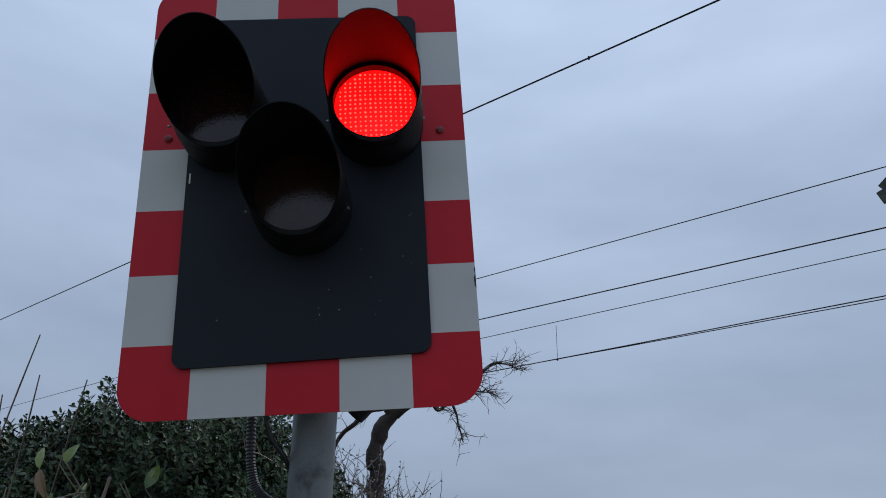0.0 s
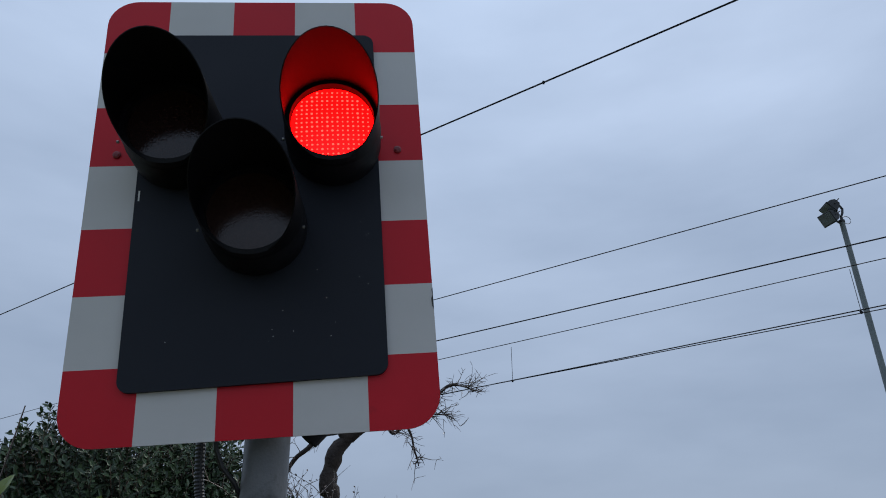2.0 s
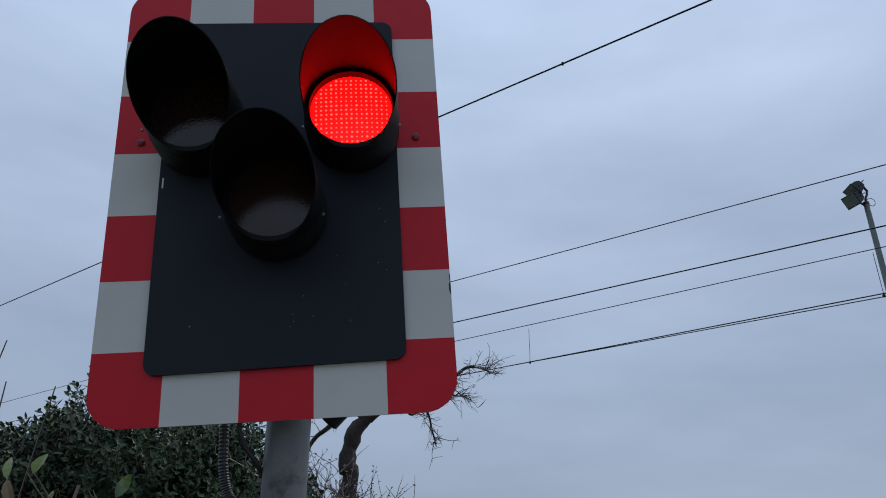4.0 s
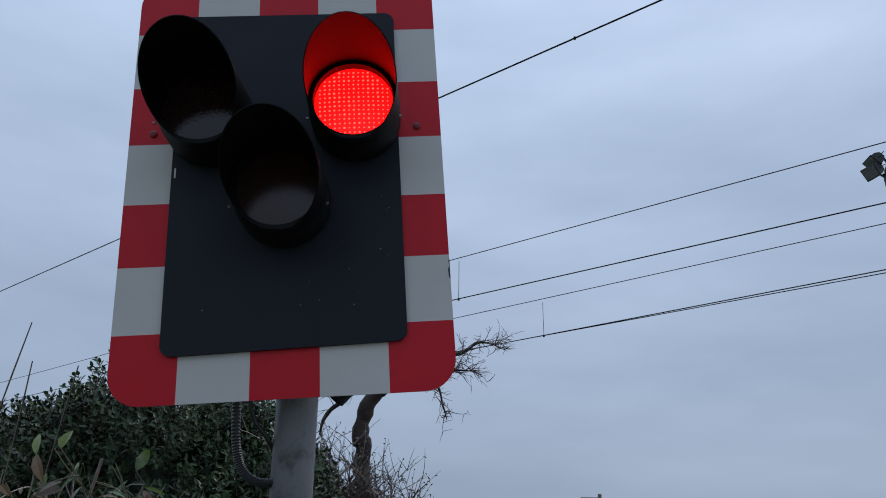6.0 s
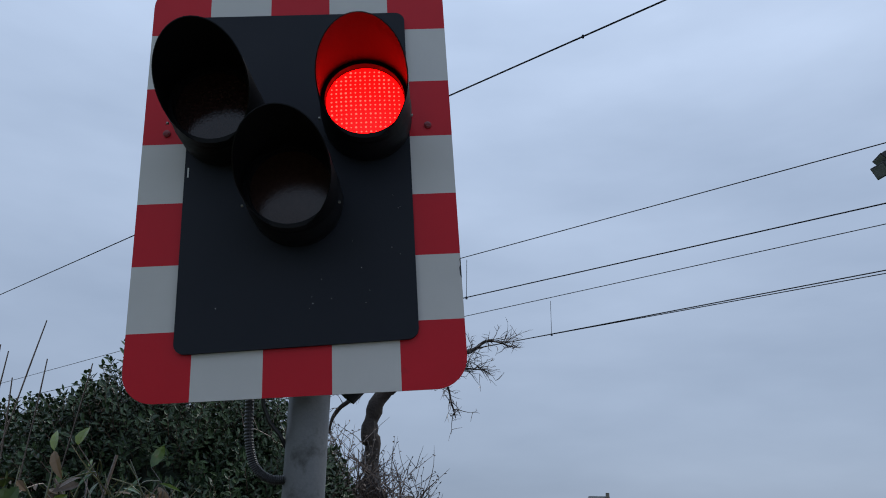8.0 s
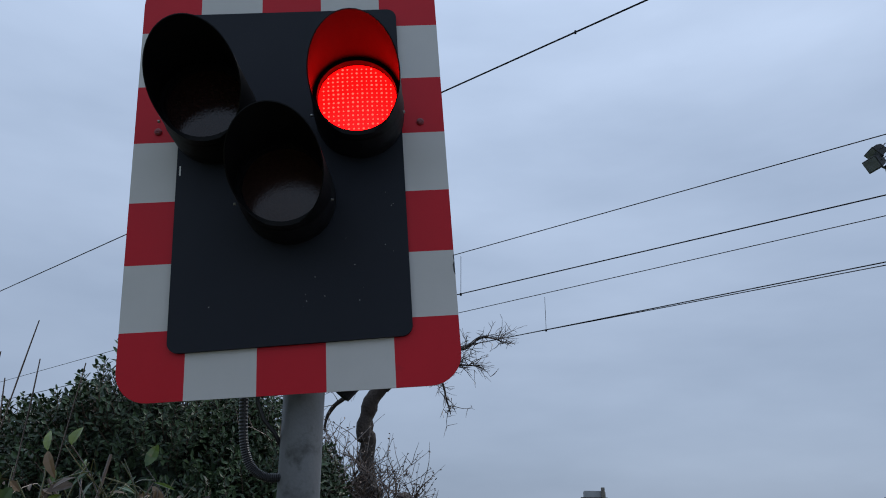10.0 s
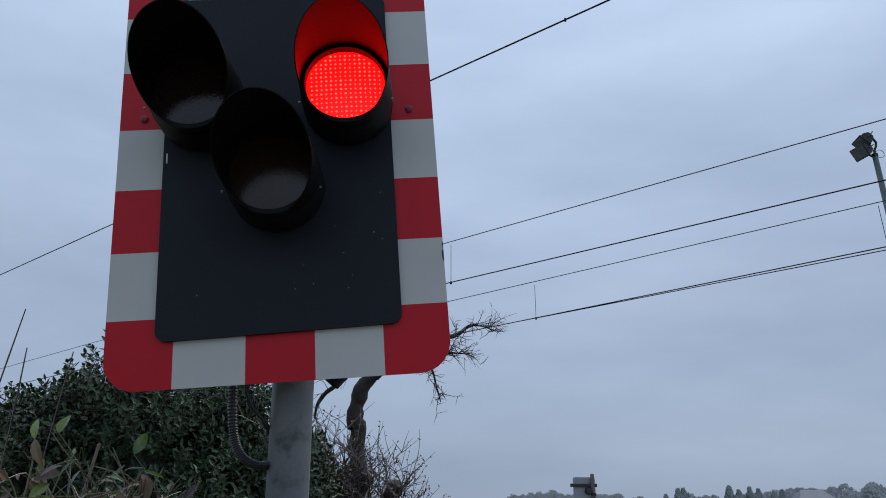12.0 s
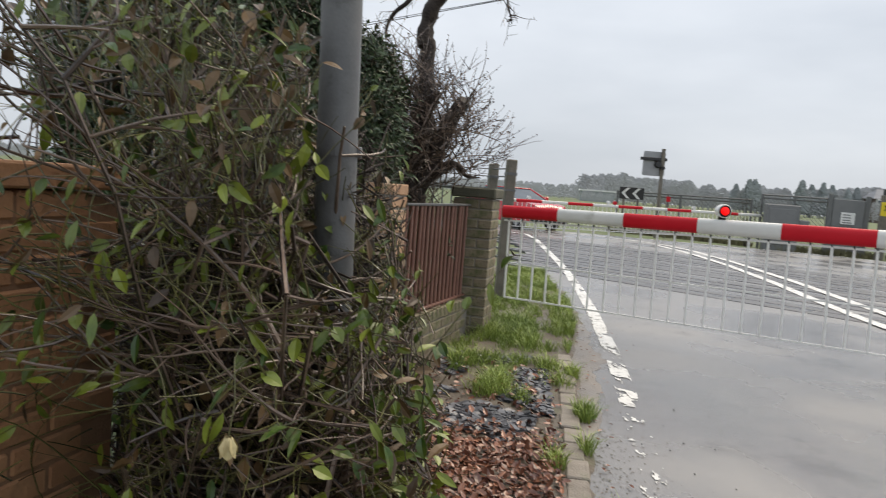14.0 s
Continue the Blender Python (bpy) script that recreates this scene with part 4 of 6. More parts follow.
part("body", Geo().box(-0.5, 0.45, -0.3, 0.3, -0.05, 1.38, 0.03), CABINET, cab)
part("door", Geo().box(-0.40, 0.36, -0.325, -0.302, 0.15, 1.25, 0.01), CABINET, cab)
part("side_box", Geo().box(0.45, 0.75, -0.2, 0.2, 0.55, 0.95, 0.03), CABINET, cab)
hut = thing("lineside_hut", Matrix.Translation((16.5, 22.6, 0)), "low grey lineside hut with a pale roof edge", "hut")
part("body", Geo().box(-0.4, 1.3, -0.9, 0.9, -0.03, 1.60, 0.02), HUT_GREY, hut)
part("roof", Geo().box(-0.5, 1.4, -1.0, 1.0, 1.60, 1.72, 0.02), SIGN_WHITE, hut, "pale roof edge")

sapling = thing("sapling", Matrix.Translation((9.05, 21.15, 0)), "thin bare sapling beside the far barrier's end", "sapling")
for k in range(7):
    a = k * 0.9
    stem = bend_path((0.05 * math.cos(a), 0.05 * math.sin(a), -0.03), (0.22 * math.cos(a), 0.22 * math.sin(a), 1.0), u(1.2, 1.85), 7, 0.10)
    part("stem", Geo().tube(stem, [0.016 * (1 - 0.7 * i / 7) for i in range(8)], 5), BARK, sapling)
    tw = Geo()
    for _ in range(9):
        tw.tube(bend_path(rng.choice(stem[3:]), (u(-1, 1), u(-1, 1), u(0.2, 1)), u(0.12, 0.32), 4, 0.2), [0.006, 0.005, 0.004, 0.003, 0.002], 4)
    part("twig", tw, BARK, sapling, kind="stuff")
scrub = Geo()
for p, q, n, hh in (((5.2, 24.6), (9.4, 21.6), 2600, 0.26), ((9.6, 20.6), (12.4, 19.6), 2200, 0.28), ((12.4, 19.3), (17.4, 16.9), 2600, 0.28), ((17.4, 16.9), (30, 10.6), 2600, 0.28)):
    for _ in range(n):
        f, o = u(0, 1), rng.gauss(0, 0.22)
        x, y = p[0] + (q[0] - p[0]) * f + o * 0.4, p[1] + (q[1] - p[1]) * f + o
        h, a, w = hh * u(0.3, 1.1) * (0.6 + 0.8 * abs(noise.noise(Vector((x * 1.3, y * 1.3, 1))))), u(0, 6.28), u(0.008, 0.02)
        bx, by = u(-0.6, 0.6) * h, u(-0.6, 0.6) * h
        scrub.add([(x - w * math.cos(a), y - w * math.sin(a), -0.03), (x + w * math.cos(a), y + w * math.sin(a), -0.03), (x + bx, y + by, h)], [(0, 1, 2)])
solo("rough_grass", scrub, ROUGH_GRASS, "dead brown grass and scrub along the fence foot", "grass", "stuff")

# ---- red car waiting beyond the far boom ----
car = thing("car", Matrix.Translation((1.59, 21.8, 0.0)) @ pose(0, 0, 0, 0, 0, 38) @ Matrix.Diagonal((1, 0.88, 1, 1)), "red car waiting behind the far barrier", "car")
g = Geo()
secs = [(-2.05, 0.55, 0.72, 0.35), (-1.95, 0.78, 0.80, 0.25), (-1.2, 0.86, 0.92, 0.22), (0.9, 0.88, 0.95, 0.22), (1.8, 0.86, 0.95, 0.25), (2.0, 0.70, 0.85, 0.35)]
for y, hw, zt, zb in secs:
    for x, z in ((-hw, zb), (-hw, zb + (zt - zb) * 0.7), (-hw * 0.88, zt), (0, zt + 0.03), (hw * 0.88, zt), (hw, zb + (zt - zb) * 0.7), (hw, zb)):
        g.v.append((x, y, z))
for i in range(len(secs) - 1):
    for s in range(7):
        g.f.append((i * 7 + s, i * 7 + (s + 1) % 7, (i + 1) * 7 + (s + 1) % 7, (i + 1) * 7 + s))
g.f.append(tuple(range(7)))
g.f.append(tuple(range(35, 42)))
body = part("body", g, CAR_RED, car, "glossy red body", smooth=True)
glass = [Vector(q) for q in ((-0.74, -0.95, 0.93), (0.74, -0.95, 0.93), (0.76, 1.5, 0.96), (-0.76, 1.5, 0.96), (-0.56, -0.15, 1.27), (0.56, -0.15, 1.27), (0.56, 0.95, 1.27), (-0.56, 0.95, 1.27))]
for name, ids in (("windscreen", (0, 1, 5, 4)), ("side_window", (1, 2, 6, 5)), ("rear_window", (2, 3, 7, 6)), ("side_window", (3, 0, 4, 7))):
    q = [glass[i] for i in ids]
    inward = (Vector((0, 0.3, 1.0)) - sum(q, Vector()) / 4).normalized() * 0.02
    part(name, Geo().add(q + [p + inward for p in q], [(0, 1, 2, 3), (7, 6, 5, 4)] + [(i, (i + 1) % 4, (i + 1) % 4 + 4, i + 4) for i in range(4)]), CAR_GLASS, car, "dark car glass")
for x, y0, y1 in ((-0.66, -0.98, -0.12), (0.66, -0.98, -0.12)):
    part("pillar", Geo().tube([(x * 1.12, y0, 0.93), (x * 0.86, y1, 1.285)], 0.03, 6), CAR_RED, car)
for x in (-0.9, 0.9):
    part("mirror", Geo().box(x - 0.09, x + 0.09, -0.72, -0.60, 0.95, 1.06, 0.02), CAR_RED, car, "red door mirror")
part("bumper", Geo().box(-0.78, 0.78, -2.09, -1.98, 0.26, 0.40, 0.03), RUBBER, car, "dark lower bumper")
part("roof", Geo().box(-0.57, 0.57, -0.18, 0.98, 1.265, 1.30, 0.015), CAR_RED, car, "red roof")
for x in (-0.72, 0.72):
    for y in (-1.3, 1.25):
        wheel = part("wheel", Geo().tube([(x - 0.1, y, 0.31), (x + 0.1, y, 0.31)], 0.31, 20), RUBBER, car, "black tyre")
        part("rim", Geo().tube([(x - 0.105, y, 0.31), (x + 0.105, y, 0.31)], 0.19, 16), SIGN_BACK, wheel, "grey rim")
    part("headlight", Geo().box(x - 0.16 * (1 if x > 0 else 0.3), x + 0.16 * (0.3 if x > 0 else 1), -2.03, -1.93, 0.60, 0.72, 0.02), LAMP_GLASS, car, "clear headlight")
part("grille", Geo().box(-0.45, 0.45, -2.06, -2.0, 0.38, 0.56, 0.01), RUBBER, car, "dark grille")
part("number_plate", Geo().box(-0.26, 0.26, -2.075, -2.061, 0.43, 0.53, 0.003), SIGN_WHITE, car, "pale number plate")

# ---- far field edge: woods, house, pale shed ----
g, gc, g2 = Geo(), Geo(), Geo()


def far_tree(geo, x, y, h, w, n, conifer=False):
    for _ in range(n):
        f = u(0.08, 1.0) ** 0.8
        rad = w * ((1 - f) * 0.9 + 0.12 if conifer else math.sin(math.pi * min(0.97, 0.18 + 0.8 * f)) ** 0.7) * u(0.3, 1.0)
        a = u(0, 2 * math.pi)
        c = Vector((x + rad * math.cos(a), y + rad * math.sin(a), h * f + u(-0.4, 0.4)))
        s = h * u(0.022, 0.048)
        p, q = Vector((u(-1, 1), u(-0.15, 0.15), u(-1, 1))).normalized() * s, Vector((u(-1, 1), u(-0.15, 0.15), u(-1, 1))).normalized() * s
        geo.add([c - p, c - q, c + p * u(0.5, 1), c + q * u(0.5, 1)], [(0, 1, 2), (0, 2, 3)])
    geo.tube([(x, y, 0), (x, y, h * 0.6)], [h * 0.02, h * 0.008], 5)


def ridge(x):
    """Height of the wood's top along x, at 300 m."""
    return float(np.interp(x, [-260, -60, 15, 46, 48, 60, 95, 104, 118, 126, 142, 150, 165, 180, 195, 215, 300, 420], [6, 6, 6.2, 6.6, 11.4, 12.2, 11.6, 9.5, 9.5, 12, 12, 11.5, 14, 15.5, 16, 13.5, 11, 9]))


x = -240.0
while x < 420:
    h = ridge(x) * u(0.90, 1.03)
    far_tree(g, x, 300 + u(-12, 25), h, max(3.4, h * 0.5), 760 if h > 7 else 420, False)
    x += u(1.6, 3.0) if h > 6 else u(1.8, 3.5)
x = -240.0
while x < 420:
    h = ridge(x) * u(0.80, 0.98)
    far_tree(g, x, 335 + u(-8, 15), h * 1.1, max(3.6, h * 0.5), 560 if h > 7 else 300)
    x += u(1.8, 3.0)
for x, h in ((104, 11.5), (107, 13.6), (110, 13.8), (113, 12), (127, 14.2), (130, 15), (134, 13.5), (138, 14.5), (142, 14), (146, 12.5), (153, 13.8)):
    far_tree(gc, x, 290 + u(-5, 5), h * 0.96, 4.6, 1300, True)
solo("far_wood", g, HAZED_WOOD, "bare winter wood beyond the field, greyed with painted haze", "wood", "stuff")
solo("conifer_row", gc, HAZED_FAR, "row of far conifers beyond the field, paled with painted haze", "trees", "stuff")
for _ in range(26):
    far_tree(g2, u(148, 184), u(262, 272), u(6.0, 8.6), 3.6, 380, False)
# low trees added to hide the shed's wall from the camera
for _ in range(16):
    far_tree(g2, u(39, 55), u(268, 274), u(2.9, 4.0), 1.8, 240, False)
solo("far_wood", g2, HAZED_WOOD, "bare trees before the far house and shed, greyed with painted haze", "wood", "stuff")
house = thing("house", Matrix.Translation((163, 290, 0)), "far house with a dark hipped roof and white dormers among trees", "house")
part("wall", Geo().box(-7.2, 7.2, -4, 4, 0, 9.6), ROOF, house, "dark brick wall")
part("roof", Geo().add([(-8, -4.8, 9.5), (8, -4.8, 9.5), (8, 4.8, 9.5), (-8, 4.8, 9.5), (-4.5, 0, 13.4), (4.5, 0, 13.4)], [(0, 1, 5, 4), (1, 2, 5), (2, 3, 4, 5), (3, 0, 4), (0, 3, 2, 1)]), SLATE_ROOF, house, "dark hipped roof")
for x, w in ((-5.8, 0.8), (-1.2, 1.0), (2.6, 0.9), (6.0, 1.1)):
    win = part("window", Geo().box(x - w, x + w, -4.9, -4.02, 7.2, 9.3, 0.05), SIGN_WHITE, house, "white dormer window")
    part("pane", Geo().box(x - w * 0.6, x + w * 0.6, -4.96, -4.905, 7.6, 8.9), CAR_GLASS, win)
shed = thing("far_shed", Matrix.Translation((46.7, 281, 0)), "long low shed with a white roof before the far wood", "shed")
# the wall shares the conifers' haze-paled colour
part("wall", Geo().box(-6.4, 6.4, -3, 3, -0.03, 4.0, 0.02), HAZED_FAR, shed, "wall in the painted haze grey")
part("roof", Geo().prism([(-6.9, 4.0), (6.9, 4.0), (6.7, 4.6), (-6.7, 4.6)], -3.4, 3.4), SIGN_WHITE, shed, "pale roof")

# ---- brick pillars, low wall, railings ----
def brick_mesh(lx, ly, lz, name="brick"):
    return Geo().box(-lx / 2, lx / 2, -ly / 2, ly / 2, -lz / 2, lz / 2, 0.006).mesh(name)


def pillar(x, y, w, h, mat, label, turn, cap=True):
    ob = thing("brick_pillar", Matrix.Translation((x, y, 0)) @ pose(0, 0, 0, 0, 0, turn), label, "pillar")
    part("core", Geo().box(-w / 2 + 0.006, w / 2 - 0.006, -w / 2 + 0.006, w / 2 - 0.006, -0.06, h - 0.01), MORTAR, ob, "mortar core")
    lng, sh = w * 0.66 - 0.005, w * 0.34 - 0.005
    me = {True: brick_mesh(lng, w * 0.34 - 0.005, 0.065), False: brick_mesh(sh, w * 0.66 - 0.005, 0.065)}
    for q in me.values():
        q.materials.append(mat)
    courses = int(h / 0.075)
    for i in range(courses):
        z = 0.0375 + i * 0.075
        for k in range(4):
            a = k * 90 + (0 if i % 2 else 0)
            off = pose(0, 0, 0, 0, 0, a)
            flip = i % 2 == 0
            lx = (w / 2 - lng / 2) * (1 if flip else -1)
            part("brick", me[True], mat, ob, at=off @ Matrix.Translation((lx + u(-0.002, 0.002), -w / 2 + (w * 0.34 - 0.005) / 2 + u(-0.003, 0.003), z)) @ pose(0, 0, 0, 0, 0, u(-0.5, 0.5)))
    if cap:
        part("cap", Geo().box(-w / 2 - 0.02, w / 2 + 0.02, -w / 2 - 0.02, w / 2 + 0.02, h - 0.005, h + 0.075, 0.012), MOSSY_CAP, ob, "dark mossy coping cap")
    return ob


pillar(0.425, 3.72, 0.31, 1.065, BRICK_GREY, "mossy brown brick gate pillar with a flat cap", -12)
pillar(-0.155, 2.34, 0.27, 1.13, BRICK_ORANGE, "orange brick gate pillar beside the railings", -12, False)
solo("stone", Geo().tube([(-0.21, 2.30, 1.115), (-0.20, 2.30, 1.145), (-0.18, 2.30, 1.185), (-0.17, 2.30, 1.205)], [0.05, 0.065, 0.05, 0.02], 9), KERB, "pale rounded stone on the brick pillar", "stone", smooth=True)

FA, FB = Vector((-0.035, 2.44, 0)), Vector((0.335, 3.58, 0))
fd = (FB - FA).normalized()
fturn = math.degrees(math.atan2(fd.y, fd.x))
WALL = Matrix.Translation(FA + fd.cross(Vector((0, 0, 1))) * 0.03) @ pose(0, 0, 0, 0, 0, fturn)
low = thing("low_wall", WALL, "low mossy brick wall under the railings", "wall", kind="structure")
LW = (FB - FA).length
part("core", Geo().box(0, LW, -0.05, 0.05, -0.06, 0.215), MORTAR, low)
bm_long, bm_edge = brick_mesh(0.205, 0.112, 0.062), brick_mesh(0.068, 0.118, 0.075)
bm_long.materials.append(BRICK_GREY)
bm_edge.materials.append(BRICK_GREY)
for i in range(3):
    for k in range(6):
        x = 0.1 + k * 0.215 + (0.1 if i % 2 else 0)
        if x < LW - 0.08:
            part("brick", bm_long, BRICK_GREY, low, at=pose(x, 0, 0.035 + i * 0.072, 0, 0, u(-0.5, 0.5)))
k = 0
while 0.04 + k * 0.076 < LW - 0.02:
    part("coping_brick", bm_edge, BRICK_GREY, low, at=pose(0.04 + k * 0.076, 0, 0.255 + u(-0.004, 0.004), u(-1, 1), u(-1, 1), 0))
    k += 1
rail_fence = thing("railings", WALL, "brown painted steel railings between brick pillars", "railings")
for z in (0.31, 1.0):
    part("rail", Geo().box(0.0, LW, -0.02, 0.02, z - 0.006, z + 0.010, 0.003), FENCE_BROWN if z < 0.9 else GALV, rail_fence)
bar_me = Geo().tube([(0, 0, 0.29), (0, 0, 1.0)], 0.0135, 10).mesh("bar", True)
k = 0
while 0.03 + k * 0.074 < LW:
    part("bar", bar_me, FENCE_BROWN, rail_fence, at=pose(0.03 + k * 0.074, u(-0.002, 0.002), 0, u(-0.3, 0.3), u(-0.3, 0.3), 0))
    k += 1

# wall behind the hedge
WA, WB = Vector((-1.40, -3.6, 0)), Vector((-0.57, 0.02, 0))
wd = (WB - WA).normalized()
WL = (WB - WA).length
garden = thing("garden_wall", Matrix.Translation(WA) @ pose(0, 0, 0, 0, 0, math.degrees(math.atan2(wd.y, wd.x))), "weathered red-brown brick garden wall behind the hedge", "wall", kind="structure")
part("core", Geo().box(0, WL, -0.052, 0.104, -0.06, 1.03), BROWN_MORTAR, garden)
gb = brick_mesh(0.212, 0.10, 0.065)
gb.materials.append(BRICK_RED)
cope = brick_mesh(0.44, 0.21, 0.06, "coping")
cope.materials.append(BRICK_RED)
for i in range(14):
    k = 0
    while 0.11 + k * 0.222 < WL:
        x = WL - 0.106 - k * 0.222 - (0.111 if i % 2 else 0)
        if x > 1.2:
            part("brick", gb, BRICK_RED, garden, at=pose(x, -0.008 + u(-0.002, 0.002), 0.035 + i * 0.075, 0, 0, u(-0.4, 0.4)))
            part("brick", gb, BRICK_RED, garden, at=pose(x, 0.058, 0.035 + i * 0.075, 0, 0, u(-0.4, 0.4)))
        k += 1
for k in range(8):
    part("coping", cope, BRICK_RED, garden, at=pose(WL - 0.21 - k * 0.45, 0.03, 1.078, 0, 0, u(-0.4, 0.4)))

# ---- timber gate posts behind the pillar ----
for x, y, h, w, label in ((0.725, 5.41, 1.452, 0.10, "weathered grey timber post at the crossing"), (0.56, 6.0, 1.42, 0.10, "weathered timber post with wire stays")):
    ob = thing("timber_post", Matrix.Translation((x, y, 0)) @ pose(0, 0, 0, 0, 0.6, 12), label, "post", group="timber posts")
    part("post", Geo().box(-w / 2, w / 2, -w / 2, w / 2, -0.06, h, 0.01), OLD_WOOD, ob)
    part("strap", Geo().box(-w / 2 - 0.004, w / 2 + 0.004, -w / 2 - 0.004, w / 2 + 0.004, h - 0.16, h - 0.13), GALV, ob, "galvanised strap")
    part("strap", Geo().box(-w / 2 - 0.004, w / 2 + 0.004, -w / 2 - 0.004, w / 2 + 0.004, h - 0.32, h - 0.30), GALV, ob, "galvanised strap")
g = Geo()
for z in (1.36, 1.28, 1.12):
    g.tube([(0.725, 5.41, z), (0.56, 6.0, z)], 0.008, 5)
    g.tube([(0.56, 6.0, z), (-2.6, 6.6, z + 0.02)], 0.006, 5)
solo("fence_wire", g, GALV, "wires strained between timber posts", "fence wire")
g = Geo()
for i in range(30):
    x = -2.6 + i * 0.105
    g.tube([(x, 6.6 - 0.19 * (x + 2.6), -0.05), (x, 6.6 - 0.19 * (x + 2.6), 1.18)], 0.009, 5)
g.tube([(-2.6, 6.6, 1.14), (0.5, 6.01, 1.14)], 0.014, 5)
g.tube([(-2.6, 6.6, 0.2), (0.5, 6.01, 0.2)], 0.014, 5)
solo("lineside_palings", g, FENCE_DARK, "thin grey palings behind the tree", "fence")

# ---- kerb blocks ----
kerb = thing("brick_edging", Matrix.Identity(4), "row of pale worn edging blocks between verge and road", "kerb", kind="structure")
kb = [Geo().box(-0.048, 0.048, -0.099, 0.099, -0.05, 0.024, 0.006).mesh("block"), Geo().box(-0.050, 0.046, -0.096, 0.096, -0.05, 0.020, 0.009).mesh("block")]
for q in kb:
    q.materials.append(KERB)
y = -3.4
while y < 3.05:
    x = float(np.interp(y, [-3.4, 0.78, 1.57, 3.06], [0.46, 0.905, 0.97, 1.12]))
    part("block", rng.choice(kb), KERB, kerb, at=pose(x + u(-0.008, 0.008), y, u(-0.006, 0.004), u(-1.5, 1.5), u(-2.5, 2.5), -5 + u(-2, 2)))
    y += 0.2

# ---- tree with a cut trunk ----
tree = thing("bare_tree", Matrix.Translation((0, 0, 0)), "gnarled bare tree with cut limbs beside the brick pillar", "tree")
TY = 3.4


def limb(pts, radii, name="limb", sides=9, mat=BARK):
    """A knotted limb through points in the tree's plane, with small swings out of it."""
    key = [Vector((x, TY + dy, z)) for x, dy, z in pts]
    path, rr = [], []
    for i in range(len(key) - 1):
        p0, p1, p2, p3 = key[max(0, i - 1)], key[i], key[i + 1], key[min(len(key) - 1, i + 2)]
        for s in range(6):
            t = s / 6
            q = 0.5 * ((2 * p1) + (p2 - p0) * t + (2 * p0 - 5 * p1 + 4 * p2 - p3) * t * t + (3 * p1 - p0 - 3 * p2 + p3) * t ** 3)
            r = radii[i] + (radii[i + 1] - radii[i]) * t
            path.append(q + Vector((noise.noise(q * 9), 0, noise.noise(q * 9 + Vector((3, 3, 3))))) * (r * 0.5 + 0.008) + Vector((noise.noise(q * 4 + Vector((7, 1, 2))), 0, 0)) * 0.02)
            rr.append(r * (1 + 0.32 * noise.noise(q * 16)))
    path.append(key[-1])
    rr.append(radii[-1])
    g = Geo()
    g.tube(path, rr, sides)
    part(name, g, mat, tree, "dark knotted bark", smooth=True)
    return path


limb([(-0.22, 0.1, -0.05), (-0.16, 0.05, 0.6), (-0.10, 0, 1.13), (-0.03, 0, 1.62), (-0.025, 0, 2.05), (-0.03, 0, 2.33), (0.08, 0, 2.52), (0.09, 0, 2.66)], [0.20, 0.17, 0.135, 0.085, 0.060, 0.056, 0.056, 0.038], "trunk", 12)
tips = []
tips.append(limb([(0.09, 0, 2.62), (0.0, 0.0, 2.76), (-0.06, 0, 2.90), (-0.09, 0, 2.96)], [0.026, 0.022, 0.017, 0.012]))
tips.append(limb([(0.09, 0, 2.64), (0.16, -0.05, 2.80), (0.24, -0.08, 2.98), (0.40, -0.1, 3.12)], [0.020, 0.016, 0.010, 0.005]))
tips.append(limb([(0.10, 0, 2.60), (0.26, 0.05, 2.78), (0.45, 0.08, 2.82), (0.66, 0.08, 2.84), (0.80, 0.06, 2.92), (0.90, 0.05, 2.91), (0.97, 0.05, 2.87)], [0.027, 0.022, 0.019, 0.015, 0.010, 0.006, 0.003]))
tips.append(limb([(0.10, 0, 2.50), (0.22, -0.05, 2.58), (0.33, -0.08, 2.60), (0.38, -0.08, 2.53), (0.44, -0.08, 2.56)], [0.036, 0.027, 0.020, 0.015, 0.010]))
tips.append(limb([(0.06, 0, 2.56), (-0.10, 0.05, 2.54), (-0.24, 0.08, 2.42), (-0.33, 0.1, 2.32), (-0.34, 0.1, 2.2)], [0.024, 0.021, 0.018, 0.014, 0.008]))
tips.append(limb([(0.22, -0.05, 2.58), (0.36, -0.1, 2.68), (0.50, -0.12, 2.62), (0.62, -0.12, 2.66), (0.74, -0.12, 2.66)], [0.022, 0.018, 0.013, 0.009, 0.004]))
tips.append(limb([(0.46, -0.1, 2.64), (0.52, -0.1, 2.52), (0.54, -0.12, 2.40), (0.57, -0.12, 2.30)], [0.011, 0.009, 0.006, 0.003]))
limb([(-0.06, 0, 1.52), (0.02, -0.08, 1.70), (0.07, -0.12, 1.80)], [0.06, 0.05, 0.045])
limb([(-0.08, 0, 1.05), (0.08, -0.10, 1.35), (0.19, -0.16, 1.58), (0.28, -0.2, 1.74)], [0.095, 0.075, 0.058, 0.046])
limb([(0.10, -0.1, 1.40), (0.18, -0.15, 1.50), (0.22, -0.18, 1.55)], [0.045, 0.04, 0.036])
tips.append(limb([(-0.05, 0, 0.98), (0.10, -0.05, 1.22), (0.24, -0.08, 1.30), (0.34, -0.1, 1.22), (0.43, -0.1, 1.21)], [0.055, 0.038, 0.026, 0.015, 0.006]))
g = Geo()
